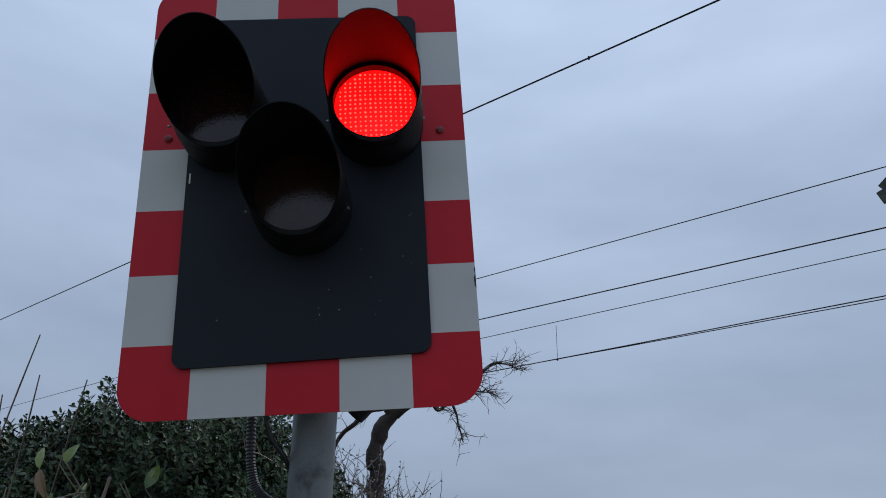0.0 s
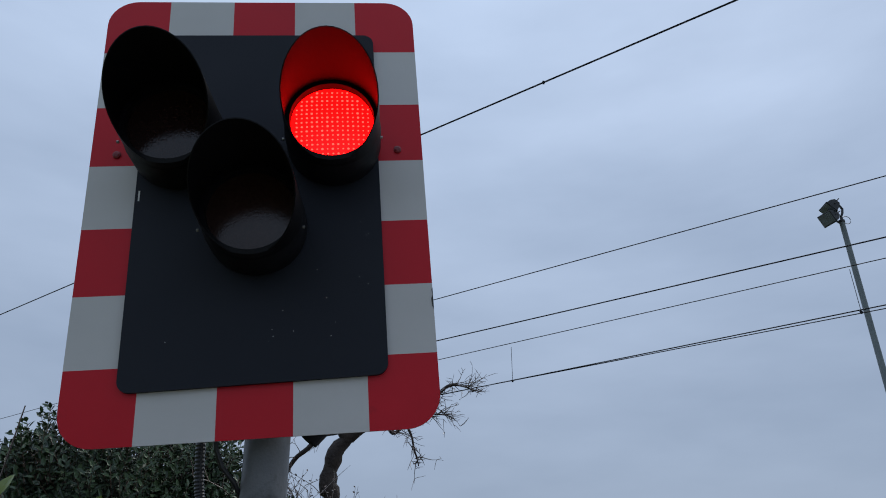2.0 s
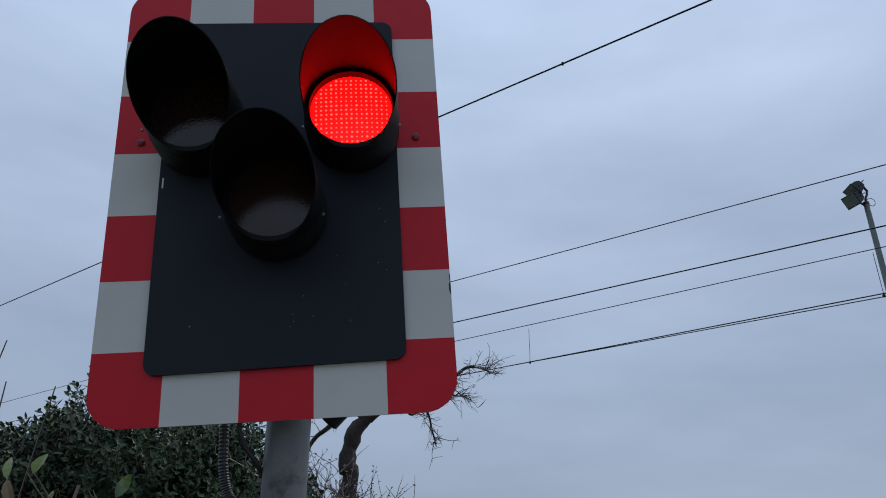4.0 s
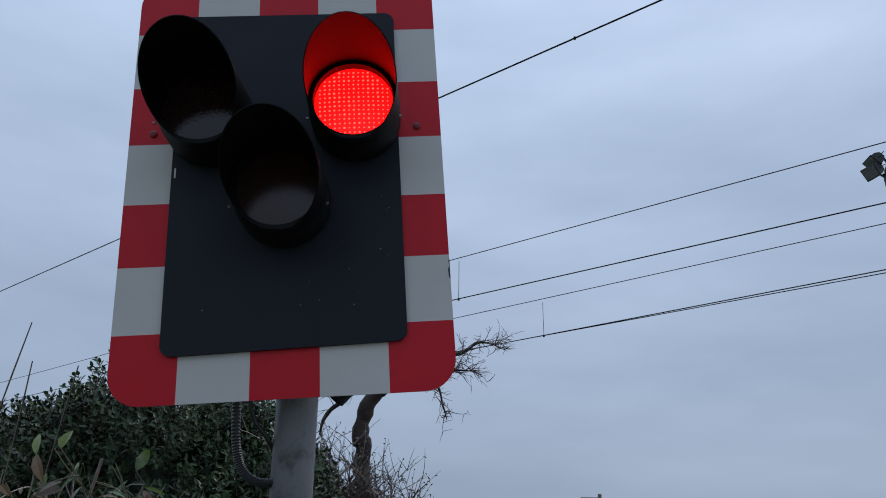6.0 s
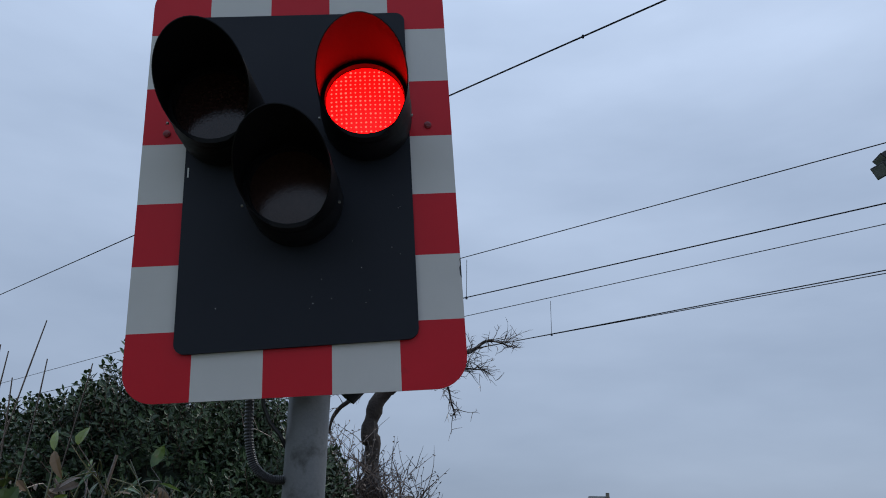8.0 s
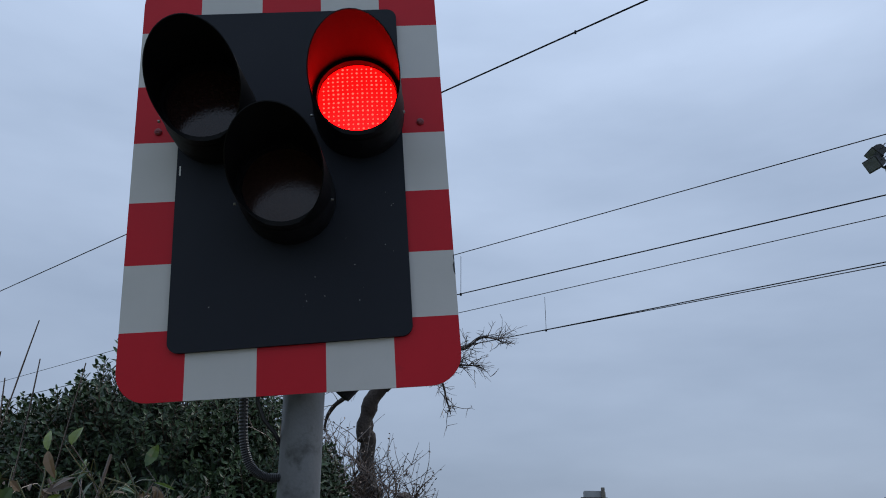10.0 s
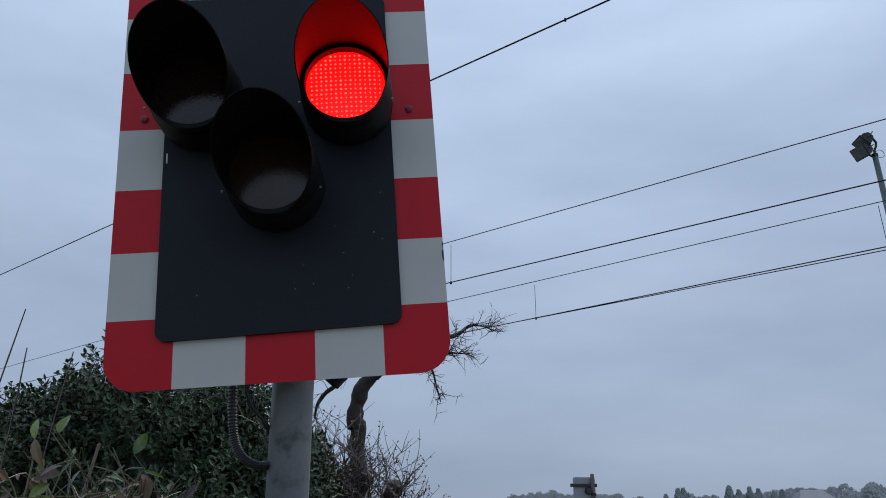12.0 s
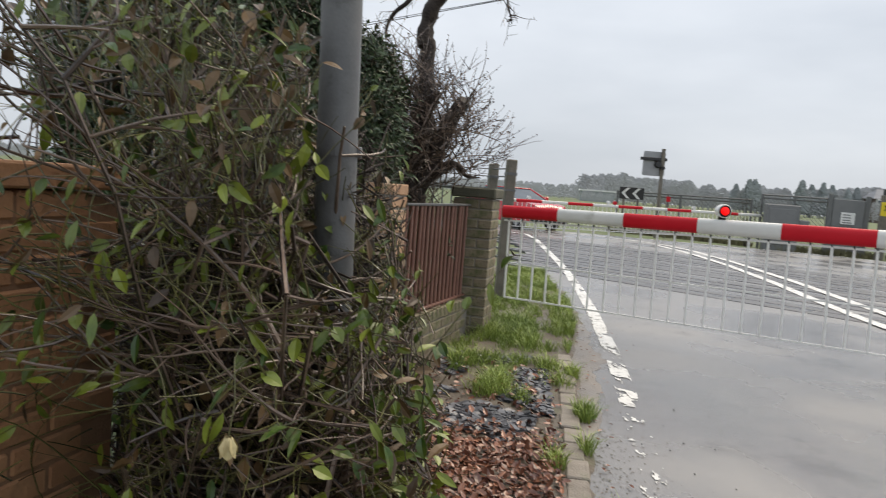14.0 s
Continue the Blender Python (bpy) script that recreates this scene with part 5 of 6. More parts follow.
for ti, path in enumerate(tips):
    n = 34 if ti in (2, 5) else 8
    for _ in range(n):
        q = rng.choice(path[len(path) // 3:])
        d = (path[-1] - path[0]).normalized()
        way = d * 0.6 + Vector((u(-0.9, 0.9), u(-0.6, 0.6), u(-0.7, 0.8)))
        tw = bend_path(q, way, u(0.05, 0.19), 5, 0.35)
        g.tube(tw, [0.0045 * (1 - 0.75 * i / 5) for i in range(6)], 4)
        for _ in range(3):
            q2 = rng.choice(tw[1:])
            t2 = bend_path(q2, way + Vector((u(-1, 1), u(-1, 1), u(-1, 1))), u(0.03, 0.10), 3, 0.3)
            g.tube(t2, [0.0024, 0.002, 0.0016, 0.001], 3)
for _ in range(11):
    q = Vector((u(0.53, 0.59), TY - 0.12, u(2.30, 2.42)))
    g.tube(bend_path(q, (u(-1, 1), u(-0.5, 0.5), u(-1, 0.4)), u(0.03, 0.085), 3, 0.3), [0.003, 0.0024, 0.0018, 0.001], 3)
part("twig_tangle", g, TWIG, tree, "fine bare twigs", kind="stuff")

# ---- bare shrub with buds round the trunk ----
shrub = thing("bare_shrub", Matrix.Identity(4), "bare twiggy shrub with buds around the tree trunk", "shrub")
g, buds = Geo(), Geo()
for _ in range(640):
    base = Vector((u(-0.75, 0.36), u(2.75, 3.6), u(0.3, 1.75)))
    way = Vector((u(-0.7, 0.9), u(-0.5, 0.3), u(0.15, 1.0)))
    L = u(0.25, 0.75)
    stem = bend_path(base, way, L, 7, 0.10, 0.0, 0.14)
    top = float(np.interp(stem[-1].x, [-0.6, -0.2, 0.1, 0.3, 0.5, 0.7], [2.35, 2.25, 2.05, 1.95, 1.75, 1.5]))
    if stem[-1].z > top or any(q.z < 1.12 and q.x > -0.10 + (q.y - 2.42) * 0.293 for q in stem):
        continue
    g.tube(stem, [0.006 * (1 - 0.75 * i / 7) for i in range(8)], 4)
    for _ in range(7):
        i = rng.randrange(2, 8)
        tw = bend_path(stem[i], way + Vector((u(-0.9, 0.9), u(-0.6, 0.6), u(-0.3, 0.7))), u(0.08, 0.24), 4, 0.2)
        if any(q.z < 1.12 and q.x > -0.06 + (q.y - 2.42) * 0.293 for q in tw):
            continue
        g.tube(tw, [0.003, 0.0026, 0.002, 0.0016, 0.001], 3)
        for q in tw[2:]:
            if u(0, 1) < 0.5:
                d = Vector((u(-1, 1), u(-1, 1), u(-0.2, 1)))
                buds.leaf(q, d, Vector((0, -1, 0.3)), u(0.012, 0.028), u(0.006, 0.012))
part("twig_tangle", g, TWIG, shrub, "wet dark twigs", kind="stuff")
part("bud_cover", buds, TWIG, shrub, "small dark buds", kind="stuff")

# ---- evergreen bush ----
bush = thing("evergreen_bush", Matrix.Translation((-1.15, 3.0, 0)), "dense dark green evergreen bush", "bush")
# the last low lobe is added to darken the railings' gaps
lobes = [(-0.08, 0.0, 1.48, 1.03), (0.45, -0.25, 1.42, 0.66), (-0.68, -0.1, 1.62, 0.64), (0.45, 0.1, 1.05, 0.5), (0.1, -0.5, 1.0, 0.75), (-0.52, -0.3, 0.8, 0.62), (0.4, -0.4, 0.7, 0.55), (0.78, 0.30, 0.50, 0.52)]
# solid dark lobes stand in for shade behind the leaves
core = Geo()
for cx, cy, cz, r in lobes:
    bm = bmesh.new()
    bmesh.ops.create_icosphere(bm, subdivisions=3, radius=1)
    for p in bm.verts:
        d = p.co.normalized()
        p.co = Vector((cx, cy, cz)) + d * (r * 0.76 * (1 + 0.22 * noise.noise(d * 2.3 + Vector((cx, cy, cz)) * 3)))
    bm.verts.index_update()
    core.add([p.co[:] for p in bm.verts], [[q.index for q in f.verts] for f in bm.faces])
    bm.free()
part("shade_core", core, BUSH_CORE, bush, "dark core lobes standing for the bush's shade", kind="stuff", smooth=True)
g, tw = Geo(), Geo()
for cx, cy, cz, r in lobes:
    for _ in range(int(4200 * r * r)):
        d = Vector((u(-1, 1), u(-1, 0.35), u(-0.7, 1))).normalized()
        rr = r * (1 + 0.22 * noise.noise(d * 2.3 + Vector((cx, cy, cz)) * 3)) * u(0.72, 1.0)
        c = Vector((cx, cy, cz)) + d * rr
        if c.z < 0.6 or any((c - Vector(l[:3])).length < l[3] * 0.70 for l in lobes):
            continue
        sprig = (d + Vector((u(-0.5, 0.5), u(-0.5, 0.5), u(0.0, 0.8)))).normalized()
        L = u(0.06, 0.15)
        tw.tube([c - sprig * 0.05, c + sprig * L], [0.003, 0.0015], 3)
        for k in range(8):
            p = c + sprig * L * (k / 7)
            a = k * 2.4 + u(-0.3, 0.3)
            o1 = sprig.orthogonal().normalized()
            o2 = sprig.cross(o1)
            way = (o1 * math.cos(a) + o2 * math.sin(a)) * 0.9 + sprig * (0.35 + 0.5 * k / 7)
            g.leaf(p, way, sprig, u(0.034, 0.058), u(0.016, 0.026))
part("leaf_cover", g, LEAF_DARK, bush, "glossy dark green leaves", kind="stuff")
part("twig_tangle", tw, TWIG, bush, "thin green twigs", kind="stuff")

# ---- hedge of woody stems with sparse leaves ----
hedge = thing("hedge", Matrix.Identity(4), "straggly half-bare hedge with green, yellow and brown leaves", "hedge")
hg, hs, hl, hd, hb = Geo(), Geo(), Geo(), Geo(), Geo()


def hedge_top(x, y):
    return float(np.interp(x, [-1.6, -0.8, -0.35, 0.0, 0.25, 0.45], [1.80, 1.76, 1.66, 1.49, 1.24, 0.85])) + 0.07 * noise.noise(Vector((x * 4, y * 4, 1)))


# left of the camera's ray past the wall's end
def in_wall_view(p):
    return p.z < 1.06 and p.x < 0.467 - 0.543 * (p.y + 1.784)


def wall_view_gap(p):
    """Shoots are thinned to leave the garden wall open to the camera."""
    return in_wall_view(p) and noise.noise(p * 3.1) < 0.14


# right of a ray from the camera's last eye point
def in_pole_view(p):
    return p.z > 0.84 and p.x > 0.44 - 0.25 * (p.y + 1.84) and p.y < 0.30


def pole_view_gap(p):
    """Shoots are dropped so the camera sees the signal pole and gate pillar."""
    return in_pole_view(p) and noise.noise(p * 4.3 + Vector((5, 1, 2))) < (0.25 if p.z > 1.15 else -0.10)


def hedge_ok(p):
    front = float(np.interp(p.x, [-1.5, -0.6, 0.0, 0.42], [-1.02, -0.76, -0.60, -0.40]))
    right = float(np.interp(p.z, [0.0, 0.4, 0.65, 1.0, 1.3], [0.34, 0.40, 0.30, 0.18, 0.16]))
    return p.z < hedge_top(p.x, p.y) and p.x < right + 0.05 * noise.noise(p * 5) and not wall_view_gap(p) and not pole_view_gap(p) and p.y > front + 0.06 * noise.noise(p * 6)


def upto(path):
    """The part of a shoot that lies within the hedge, from its foot on."""
    out = []
    for q in path:
        if not hedge_ok(q) and len(out) > 0:
            break
        out.append(q)
    return out


def leaves_on(path, n, dry):
    for _ in range(n):
        i = rng.randrange(1, len(path))
        d = (path[i] - path[i - 1]).normalized()
        way = d * 0.5 + Vector((u(-0.7, 0.7), u(-0.8, 0.4), u(-1.4, 0.3)))
        (hd if u(0, 1) < dry else hl).oval_leaf(path[i], way, Vector((u(-0.6, 0.6), u(-1, 0), u(0.1, 1))), u(0.034, 0.066), u(0.015, 0.029), u(0.15, 0.45), u(0.05, 0.45))


def taper(r, n, end=0.4):
    return [r * (1 - (1 - end) * i / (n - 1)) for i in range(n)]


def kinked(p, d, length, steps, kink, rise=0.0, curl=0.0):
    """A woody branch that turns a little at each knot."""
    turn = Vector((u(-1, 1), u(-1, 1), u(-0.6, 0.6))) * curl
    p, d, out = Vector(p), Vector(d).normalized(), [Vector(p)]
    for i in range(steps):
        if i % 2 == 0:
            d = d + Vector((u(-1, 1), u(-0.8, 0.7), u(-0.8, 0.9))) * kink
        d = (d + turn + Vector((0, 0, rise))).normalized()
        p = p + d * (length / steps)
        out.append(p.copy())
    return out


for k in range(125):
    b = Vector((u(-1.15, 0.16), u(-0.35, 0.75), 0.0)) if k % 3 else Vector((u(-0.40, 0.22), u(-0.42, 0.10), 0.0))
    if in_wall_view(b + Vector((-0.05, 0, 0.2))) and u(0, 1) > 0.15:
        continue
    stem = kinked(b, (u(-0.5, 0.45), u(-0.65, 0.12), 1.0), u(1.3, 2.1), 16, 0.34, 0.03, 0.03)
    stem = [stem[0], stem[1]] + upto(stem[2:])
    if len(stem) < 5:
        continue
    r0 = u(0.0055, 0.0125)
    part("stem", Geo().tube(stem, taper(r0, len(stem), 0.35), 7), TWIG, hedge, smooth=True)
    for _ in range(11):
        i = rng.randrange(2, len(stem))
        a = u(0, 2 * math.pi)
        way = Vector((math.cos(a), math.sin(a) * 0.9 - 0.3, u(-0.25, 0.7)))
        if stem[i].z < 0.75 and stem[i].y < -0.1 and u(0, 1) < 0.45:
            continue
        if stem[i].x < -0.45 and stem[i].z > 1.05 and u(0, 1) < 0.72:
            continue
        branch = upto(kinked(stem[i], way, u(0.25, 0.75), 10, 0.20, u(-0.02, 0.08), 0.15))
        if len(branch) < 4:
            continue
        rb = min(r0 * 0.75, u(0.0030, 0.0066))
        hg.tube(branch, taper(rb, len(branch)), 6)
        high = branch[-1].z > 1.2
        for _ in range(6 if high else (4 if branch[-1].z > 0.8 else 2)):
            j = rng.randrange(1, len(branch))
            w2 = (branch[j] - branch[j - 1]).normalized() * 0.7 + Vector((u(-1, 1), u(-1, 0.6), u(-0.8, 0.8)))
            twig = upto(bend_path(branch[j], w2, u(0.10, 0.42), 8, 0.10, u(-0.06, 0.03), 0.22))
            if len(twig) < 4:
                continue
            (hs if u(0, 1) < 0.55 else hg).tube(twig, taper(u(0.0015, 0.0031), len(twig)), 5)
            leaves_on(twig, rng.choice((0, 0, 1, 1, 2)) if high else rng.choice((0, 0, 0, 1, 1)), 0.45 if high else 0.25)
            for _ in range(2):
                j2 = rng.randrange(1, len(twig))
                t2 = upto(bend_path(twig[j2], w2 + Vector((u(-1, 1), u(-1, 0.7), u(-0.9, 0.9))), u(0.05, 0.18), 5, 0.12, 0.0, 0.15))
                if len(t2) > 3:
                    hs.tube(t2, taper(0.0015, len(t2), 0.6), 4)
                    leaves_on(t2, rng.choice((0, 0, 0, 1)), 0.35)
# bold arching branches near the face of the hedge
for _ in range(70):
    p = Vector((u(-0.75, 0.0), u(-0.45, 0.05), u(0.35, 1.35)))
    a = u(-0.5, 0.5) + (math.pi if u(0, 1) < 0.5 else 0.0)
    arch = upto(bend_path(p, (math.cos(a), math.sin(a) * 0.6 - 0.25, u(-0.3, 0.5)), u(0.35, 0.8), 14, 0.10, u(-0.14, -0.02), 0.06))
    if len(arch) < 7 or not hedge_ok(p):
        continue
    r = u(0.0032, 0.0062)
    part("branch", Geo().tube(arch, taper(r, len(arch)), 7), TWIG, hedge, smooth=True)
    for _ in range(4):
        j = rng.randrange(3, len(arch))
        t2 = upto(bend_path(arch[j], (arch[j] - arch[j - 1]).normalized() + Vector((u(-0.8, 0.8), u(-0.8, 0.3), u(-0.6, 0.9))), u(0.10, 0.28), 7, 0.10, u(-0.06, 0.02), 0.18))
        if len(t2) > 3:
            hg.tube(t2, taper(r * 0.45, len(t2)), 5)
            leaves_on(t2, rng.choice((0, 1, 1, 2)), 0.25)
# long thin shoots that sweep out low before the wall
for _ in range(75):
    p = Vector((u(-0.55, -0.15), u(-0.55, 0.0), u(0.1, 1.0)))
    shoot = bend_path(p, (u(-1, -0.35), u(-0.8, 0.1), u(-0.3, 0.5)), u(0.25, 0.6), 11, 0.09, u(-0.05, 0.06), 0.26)
    if all(q.y > -0.95 for q in shoot):
        hs.tube(shoot, taper(u(0.0014, 0.0026), 12), 5)
        leaves_on(shoot[5:], rng.choice((0, 0, 1, 2)), 0.2)
# young leafy shoots beside the pole and at the gate end
for _ in range(60):
    p = Vector((u(0.12, 0.36), u(-0.38, 0.05), u(0.15, 0.80)))
    shoot = bend_path(p, (u(-0.5, 0.6), u(-0.5, 0.2), u(0.1, 1)), u(0.14, 0.38), 8, 0.12, 0.0, 0.12)
    hs.tube(shoot, taper(u(0.0014, 0.0024), 9), 5)
    leaves_on(shoot[2:], rng.choice((2, 3, 4)), 0.22)
# sprigs along the top
for _ in range(330):
    x, y = u(-1.2, 0.05), u(-0.5, 0.45)
    z = hedge_top(x, y) - 0.05 - abs(rng.gauss(0, 0.15))
    p = Vector((x, y, z))
    front = float(np.interp(x, [-1.5, -0.6, 0.0, 0.42], [-1.05, -0.78, -0.62, -0.40]))
    if z < 1.12 or y < front + 0.1 or pole_view_gap(p) or (x < -0.6 and u(0, 1) < 0.7):
        continue
    sprig = kinked(p - Vector((0, 0, 0.22)), (u(-0.6, 0.6), u(-0.5, 0.3), 1), u(0.18, 0.28), 5, 0.2, 0.0, 0.08)
    hs.tube(sprig, taper(0.0026, 6, 0.5), 5)
    leaves_on(sprig, rng.choice((1, 2, 3)), 0.6)
# a pale dead flower head on a thin stalk
pale = Geo()
pq = Vector((0.022, -0.62, 0.618))
for k in range(5):
    a = k * 1.26
    pale.oval_leaf(pq + Vector((0.006 * math.cos(a), 0.006 * math.sin(a), 0.03)), Vector((0.55 * math.cos(a), 0.55 * math.sin(a), -1)), Vector((math.cos(a), math.sin(a), 0.2)), 0.040, 0.032, -0.3, 0.30)
hs.tube([pq + Vector((0, 0, 0.03)), pq + Vector((0.005, 0.01, 0.09)), pq + Vector((-0.01, 0.04, 0.16)), pq + Vector((0.0, 0.12, 0.22))], 0.0016, 5)
part("dead_flower", pale, DEAD_FLOWER, hedge, "pale curled dead flower head")
part("brown_shoot_tangle", hg, TWIG, hedge, "wet brown shoots", kind="stuff", smooth=True)
part("shoot_tangle", hs, STEM_GREEN, hedge, "thin green-brown shoots", kind="stuff", smooth=True)
part("leaf_cover", hl, LEAF_HEDGE, hedge, "green and yellowing leaves", kind="stuff")
part("dry_leaf_cover", hd, LEAF_DRY, hedge, "dry brown leaves", kind="stuff")
# drops of rain hanging under the shoots
drops = Geo()
for k in range(700):
    q = Vector(rng.choice(hs.v if k % 2 else hg.v))
    r = u(0.0012, 0.0024)
    if q.y > 0.1:
        continue
    c = q - Vector((0, 0, r * 1.4))
    drops.add([c + Vector((r, 0, 0)), c + Vector((0, r, 0)), c - Vector((r, 0, 0)), c - Vector((0, r, 0)), c + Vector((0, 0, r * 1.5)), c - Vector((0, 0, r))], [(0, 1, 4), (1, 2, 4), (2, 3, 4), (3, 0, 4), (1, 0, 5), (2, 1, 5), (3, 2, 5), (0, 3, 5)])
part("rain_drop_cover", drops, WATER_DROP, hedge, "clear hanging rain drops", kind="stuff", smooth=True)
# trimmed branches with pale cut ends, low beside the pole
for k in range(16):
    p = Vector((u(-0.22, 0.12), u(-0.42, -0.1), u(0.22, 0.72)))
    cut = kinked(p, (u(0.3, 1.0), u(-0.7, -0.1), u(-0.5, 0.3)), u(0.14, 0.30), 6, 0.2)
    r = u(0.004, 0.008)
    stub = part("cut_branch", Geo().tube(cut, taper(r, 7, 0.85), 7), TWIG, hedge, "trimmed brown branch", smooth=True)
    d = (cut[-1] - cut[-2]).normalized()
    part("cut_end", Geo().tube([cut[-1] - d * 0.002, cut[-1] + d * 0.0012], r * 0.86, 8), CUT_WOOD, stub, "pale cut wood")
# tangle deep inside the hedge, thickest low, in dark bark to deepen its shade
for _ in range(6000):
    b = Vector((u(-1.6, 0.16), u(-0.15, 1.2), u(0.0, 1.15) if u(0, 1) < 0.35 else u(0.0, 0.75)))
    t2 = bend_path(b, (u(-1, 1), u(-0.5, 0.5), u(-0.3, 0.9)), u(0.3, 0.7), 6, 0.18, 0.0, 0.15)
    t2 = [p for p in t2 if p.z < hedge_top(p.x, p.y) - 0.16 and p.x < 0.16 and not in_wall_view(p) and not in_pole_view(p)]
    if len(t2) > 3 and not (t2[-1].x < -0.35 and t2[-1].z > 1.0):
        hb.tube(t2, [u(0.003, 0.007) * (1 - 0.5 * i / len(t2)) for i in range(len(t2))], 4)
part("inner_tangle", hb, BARK, hedge, "inner twigs in dark bark to deepen the shade", kind="stuff")

# tall dry stalks above the hedge
sx = thing("dry_stalks", Matrix.Identity(4), "tall thin dry stalks standing above the hedge", "stalks")
for x, z, dx in ((-0.86, 1.93, -0.03), (-0.80, 2.11, 0.05), (-0.92, 2.03, -0.02), (-0.89, 2.01, 0.0), (-0.77, 1.99, 0.0), (-0.63, 1.98, 0.03), (-0.98, 1.95, 0.02)):
    p0, p1 = Vector((x - 0.045 - dx * 3, 0.3, 0.9)), Vector((x - 0.045, 0.3, z))
    path = [p0.lerp(p1, i / 8) + Vector((u(-0.004, 0.004), 0, 0)) for i in range(9)]
    part("stalk", Geo().tube(path, [(0.0030 if i % 2 else 0.0024) * (1.25 - i / 16) for i in range(9)], 6), TWIG, sx, smooth=True)

# ---- verge: grass, leaf litter, chippings ----
g = Geo()


def blade(x, y, h, z=-0.005):
    a = u(0, 2 * math.pi)
    w = u(0.0012, 0.003)
    dx, dy = math.cos(a), math.sin(a)
    b = u(0.3, 1.3) * h
    ca = u(0, 2 * math.pi)
    bx, by = math.cos(ca) * b, math.sin(ca) * b
    g.add([(x - dx * w, y - dy * w, z), (x + dx * w, y + dy * w, z), (x + bx * 0.35 + dx * w * 0.8, y + by * 0.35 + dy * w * 0.8, z + h * 0.65), (x + bx * 0.35 - dx * w * 0.8, y + by * 0.35 - dy * w * 0.8, z + h * 0.65), (x + bx, y + by, z + h * u(0.75, 1.0))], [(0, 1, 2, 3), (3, 2, 4)])


for _ in range(60000):
    y = u(1.9, 8.2)
    x = u(0.25 + max(0, (y - 3.5)) * 0.12, road_left_x(y) - 0.02 if y > 3 else 1.06)
    dens = 1.7 * noise.noise(Vector((x * 4.2, y * 3.2, 2))) + 0.9 * noise.noise(Vector((x * 11, y * 9, 6))) + 0.12 + 0.30 * min(1.0, (y - 2.2) / 1.2)
    if y < 3.1 and x < 0.35 + 0.1 * noise.noise(Vector((y * 4, 0, 0))):
        continue
    if u(0, 1) < dens:
        blade(x, y, u(0.02, 0.10) * (0.6 + 0.8 * min(1.2, max(0.0, dens))), 0.006)
for cx, cy, r, n in ((1.06, 1.75, 0.07, 420), (1.10, 2.55, 0.06, 260), (1.0, 1.25, 0.04, 120), (0.84, 1.05, 0.06, 180), (1.03, 0.5, 0.06, 160), (0.62, 2.2, 0.10, 300), (0.75, 1.9, 0.05, 120)):
    for _ in range(n):
        a, q = u(0, 2 * math.pi), r * u(0, 1) ** 0.6
        blade(cx + q * math.cos(a) * 0.7, cy + q * math.sin(a) * 1.8, u(0.04, 0.12))
solo("grass", g, GRASS, "tufts of green winter grass on the verge", "grass", "stuff")
g = Geo()
for _ in range(9000):
    y = u(-1.6, 2.6)
    x = u(0.15, float(np.interp(y, [-2.4, 0.78, 2.6], [0.5, 0.84, 1.0])))
    edge = 1.15 + 0.35 * noise.noise(Vector((x * 5, y * 2, 3)))
    if u(0, 1) > max(0.13, 1 - max(0.0, y - edge) * 2.2):
        continue
    g.oval_leaf((x, y, u(0.012, 0.04)), Vector((u(-1, 1), u(-1, 1), u(-0.25, 0.35))), Vector((u(-0.6, 0.6), u(-0.6, 0.6), 1)), u(0.022, 0.052), u(0.013, 0.03), u(0.1, 0.7), u(-0.5, 0.5))
for _ in range(90):
    y = u(-1.0, 4.5)
    x = road_left_x(y) + abs(rng.gauss(0, 0.10)) + 0.01
    g.leaf((x, y, 0.014), Vector((u(-1, 1), u(-1, 1), u(-0.05, 0.1))), Vector((0, 0, 1)), u(0.015, 0.035), u(0.008, 0.018), 0.3)
solo("leaf_litter", g, FALLEN, "wet red-brown fallen leaves beside the edging", "leaves", "stuff")
g = Geo()
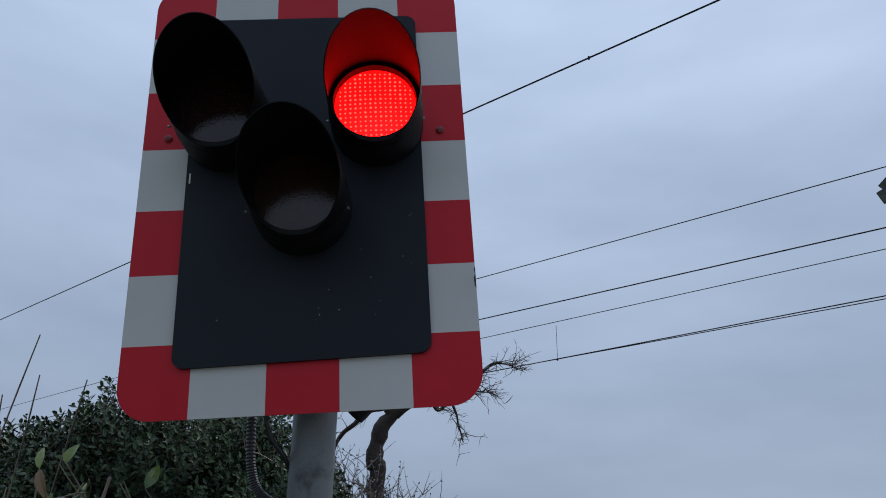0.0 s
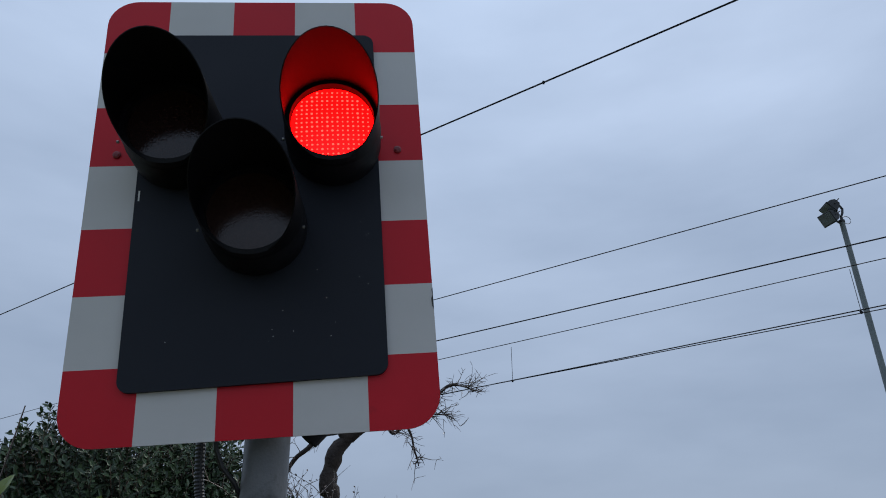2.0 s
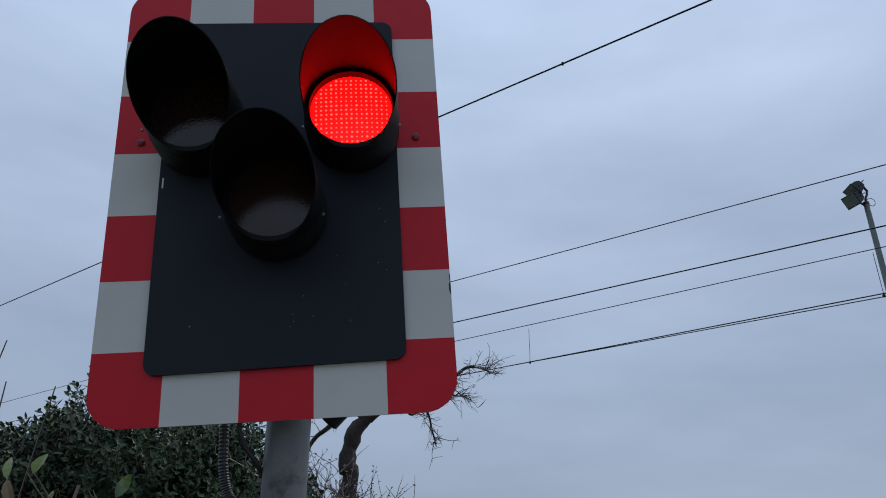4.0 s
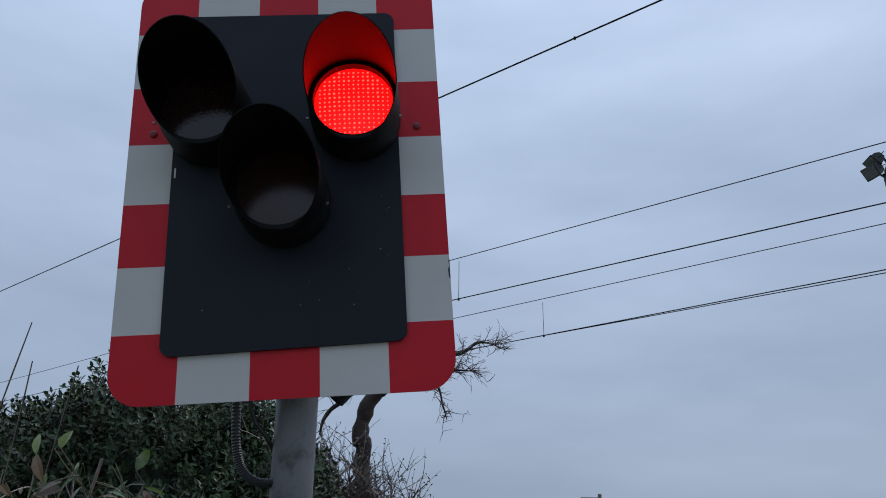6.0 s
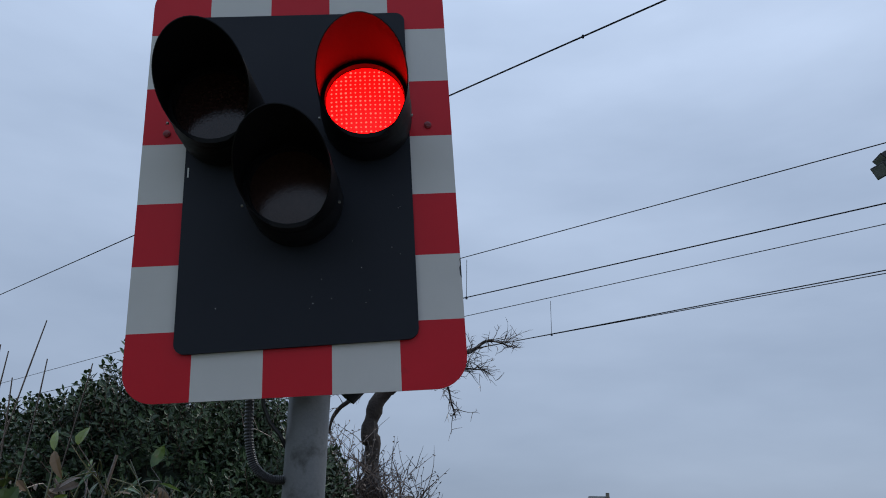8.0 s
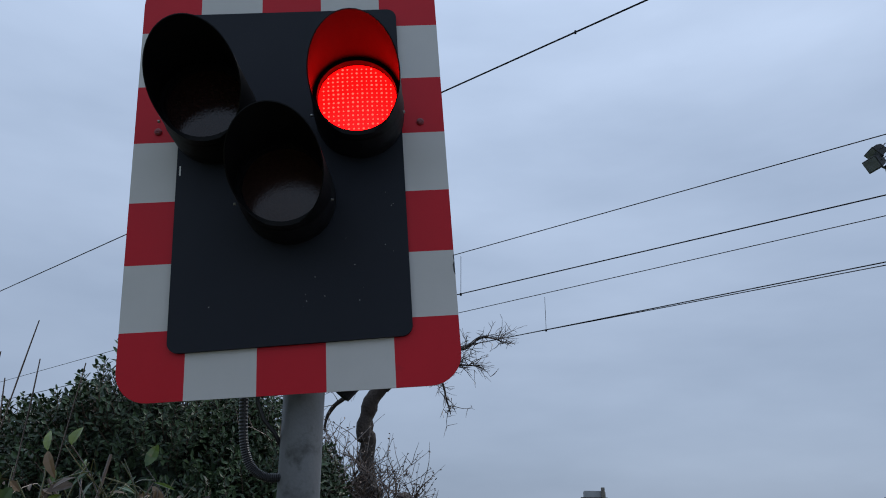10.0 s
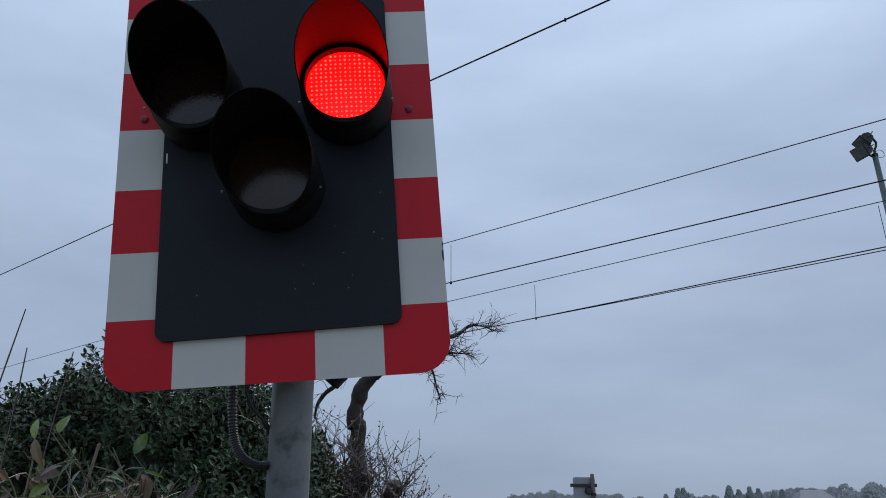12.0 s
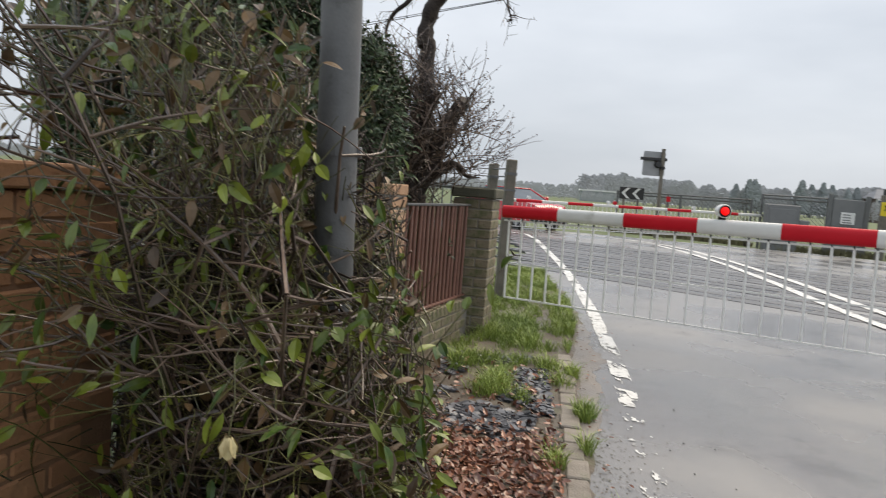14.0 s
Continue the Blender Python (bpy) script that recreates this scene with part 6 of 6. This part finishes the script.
for _ in range(2600):
    y = u(1.2, 2.9)
    x = u(0.28, float(np.interp(y, [1.2, 3.0], [0.86, 0.98])))
    if noise.noise(Vector((x * 3, y * 3, 9))) < -0.05:
        continue
    s, a, z = u(0.012, 0.038), u(0, 2 * math.pi), u(0.008, 0.028)
    tilt = Vector((u(-0.35, 0.35), u(-0.35, 0.35), 1)).normalized()
    e1 = tilt.cross(Vector((math.cos(a), math.sin(a), 0))).normalized()
    e2 = tilt.cross(e1)
    c = Vector((x, y, z))
    ring = [c + e1 * s * math.cos(k * 1.2566 + u(-0.3, 0.3)) * u(0.7, 1.1) + e2 * s * 0.7 * math.sin(k * 1.2566 + u(-0.3, 0.3)) for k in range(5)]
    g.add(ring + [q + tilt * 0.007 for q in ring], [(0, 1, 2, 3, 4), (9, 8, 7, 6, 5)] + [(i, (i + 1) % 5, (i + 1) % 5 + 5, i + 5) for i in range(5)])
solo("slate_chippings", g, SLATE, "dark wet slate chippings on the verge", "chippings", "stuff")
g = Geo()
for _ in range(130):
    y = u(-1, 9)
    x = road_left_x(y) + abs(rng.gauss(0, 0.5)) + 0.05
    s = u(0.002, 0.007)
    z = road_z(x, y) + 0.002
    g.add([(x - s, y, z), (x, y - s, z), (x + s, y, z), (x, y + s * 0.8, z), (x, y, z + s * 0.8)], [(0, 1, 4), (1, 2, 4), (2, 3, 4), (3, 0, 4), (0, 3, 2, 1)])
wash = Geo()
for k in range(120):
    y = 1.2 + k * 0.032
    full = math.sin(math.pi * k / 119) ** 0.6
    a, b = road_left_x(y) - 0.02, edge_line_x(y) - 0.07
    b = a + max(0.02, (b - a) * full * (0.80 + 0.5 * noise.noise(Vector((y * 2.1, 4, 1))) + 0.2 * noise.noise(Vector((y * 9, 2, 6)))))
    for f in (0.0, 0.25, 0.5, 0.75, 1.0):
        x = a + (b - a) * f
        wash.v.append((x, y, road_z(x, y) + (0.0045 if 0 < f < 1 else 0.0012)))
for k in range(119):
    for i in range(4):
        q = k * 5 + i
        wash.f.append((q, q + 1, q + 6, q + 5))
solo("silt_wash", wash, SILT, "pale brown silt washed over the road's edge", "silt", "structure", smooth=True)
silt = Geo()
for _ in range(2200):
    y = u(-0.6, 4.8)
    wide = 0.13 + 0.10 * noise.noise(Vector((y * 1.3, 2, 7)))
    x = road_left_x(y) + abs(rng.gauss(0, max(0.03, wide)))
    s = u(0.0015, 0.006)
    z = road_z(x, y) + 0.002
    a = u(0, 6.28)
    ring = [(x + s * u(0.6, 1.2) * math.cos(a + k * 1.2566), y + s * u(0.6, 1.2) * math.sin(a + k * 1.2566), z) for k in range(5)]
    silt.add(ring + [(x, y, z + s * 0.25)], [(k, (k + 1) % 5, 5) for k in range(5)])
solo("road_silt", silt, MUD, "brown silt and crumbs washed along the road edge", "silt", "stuff")
solo("road_grit", g, RUBBER, "dark grit and crumbs on the wet road", "grit", "stuff")
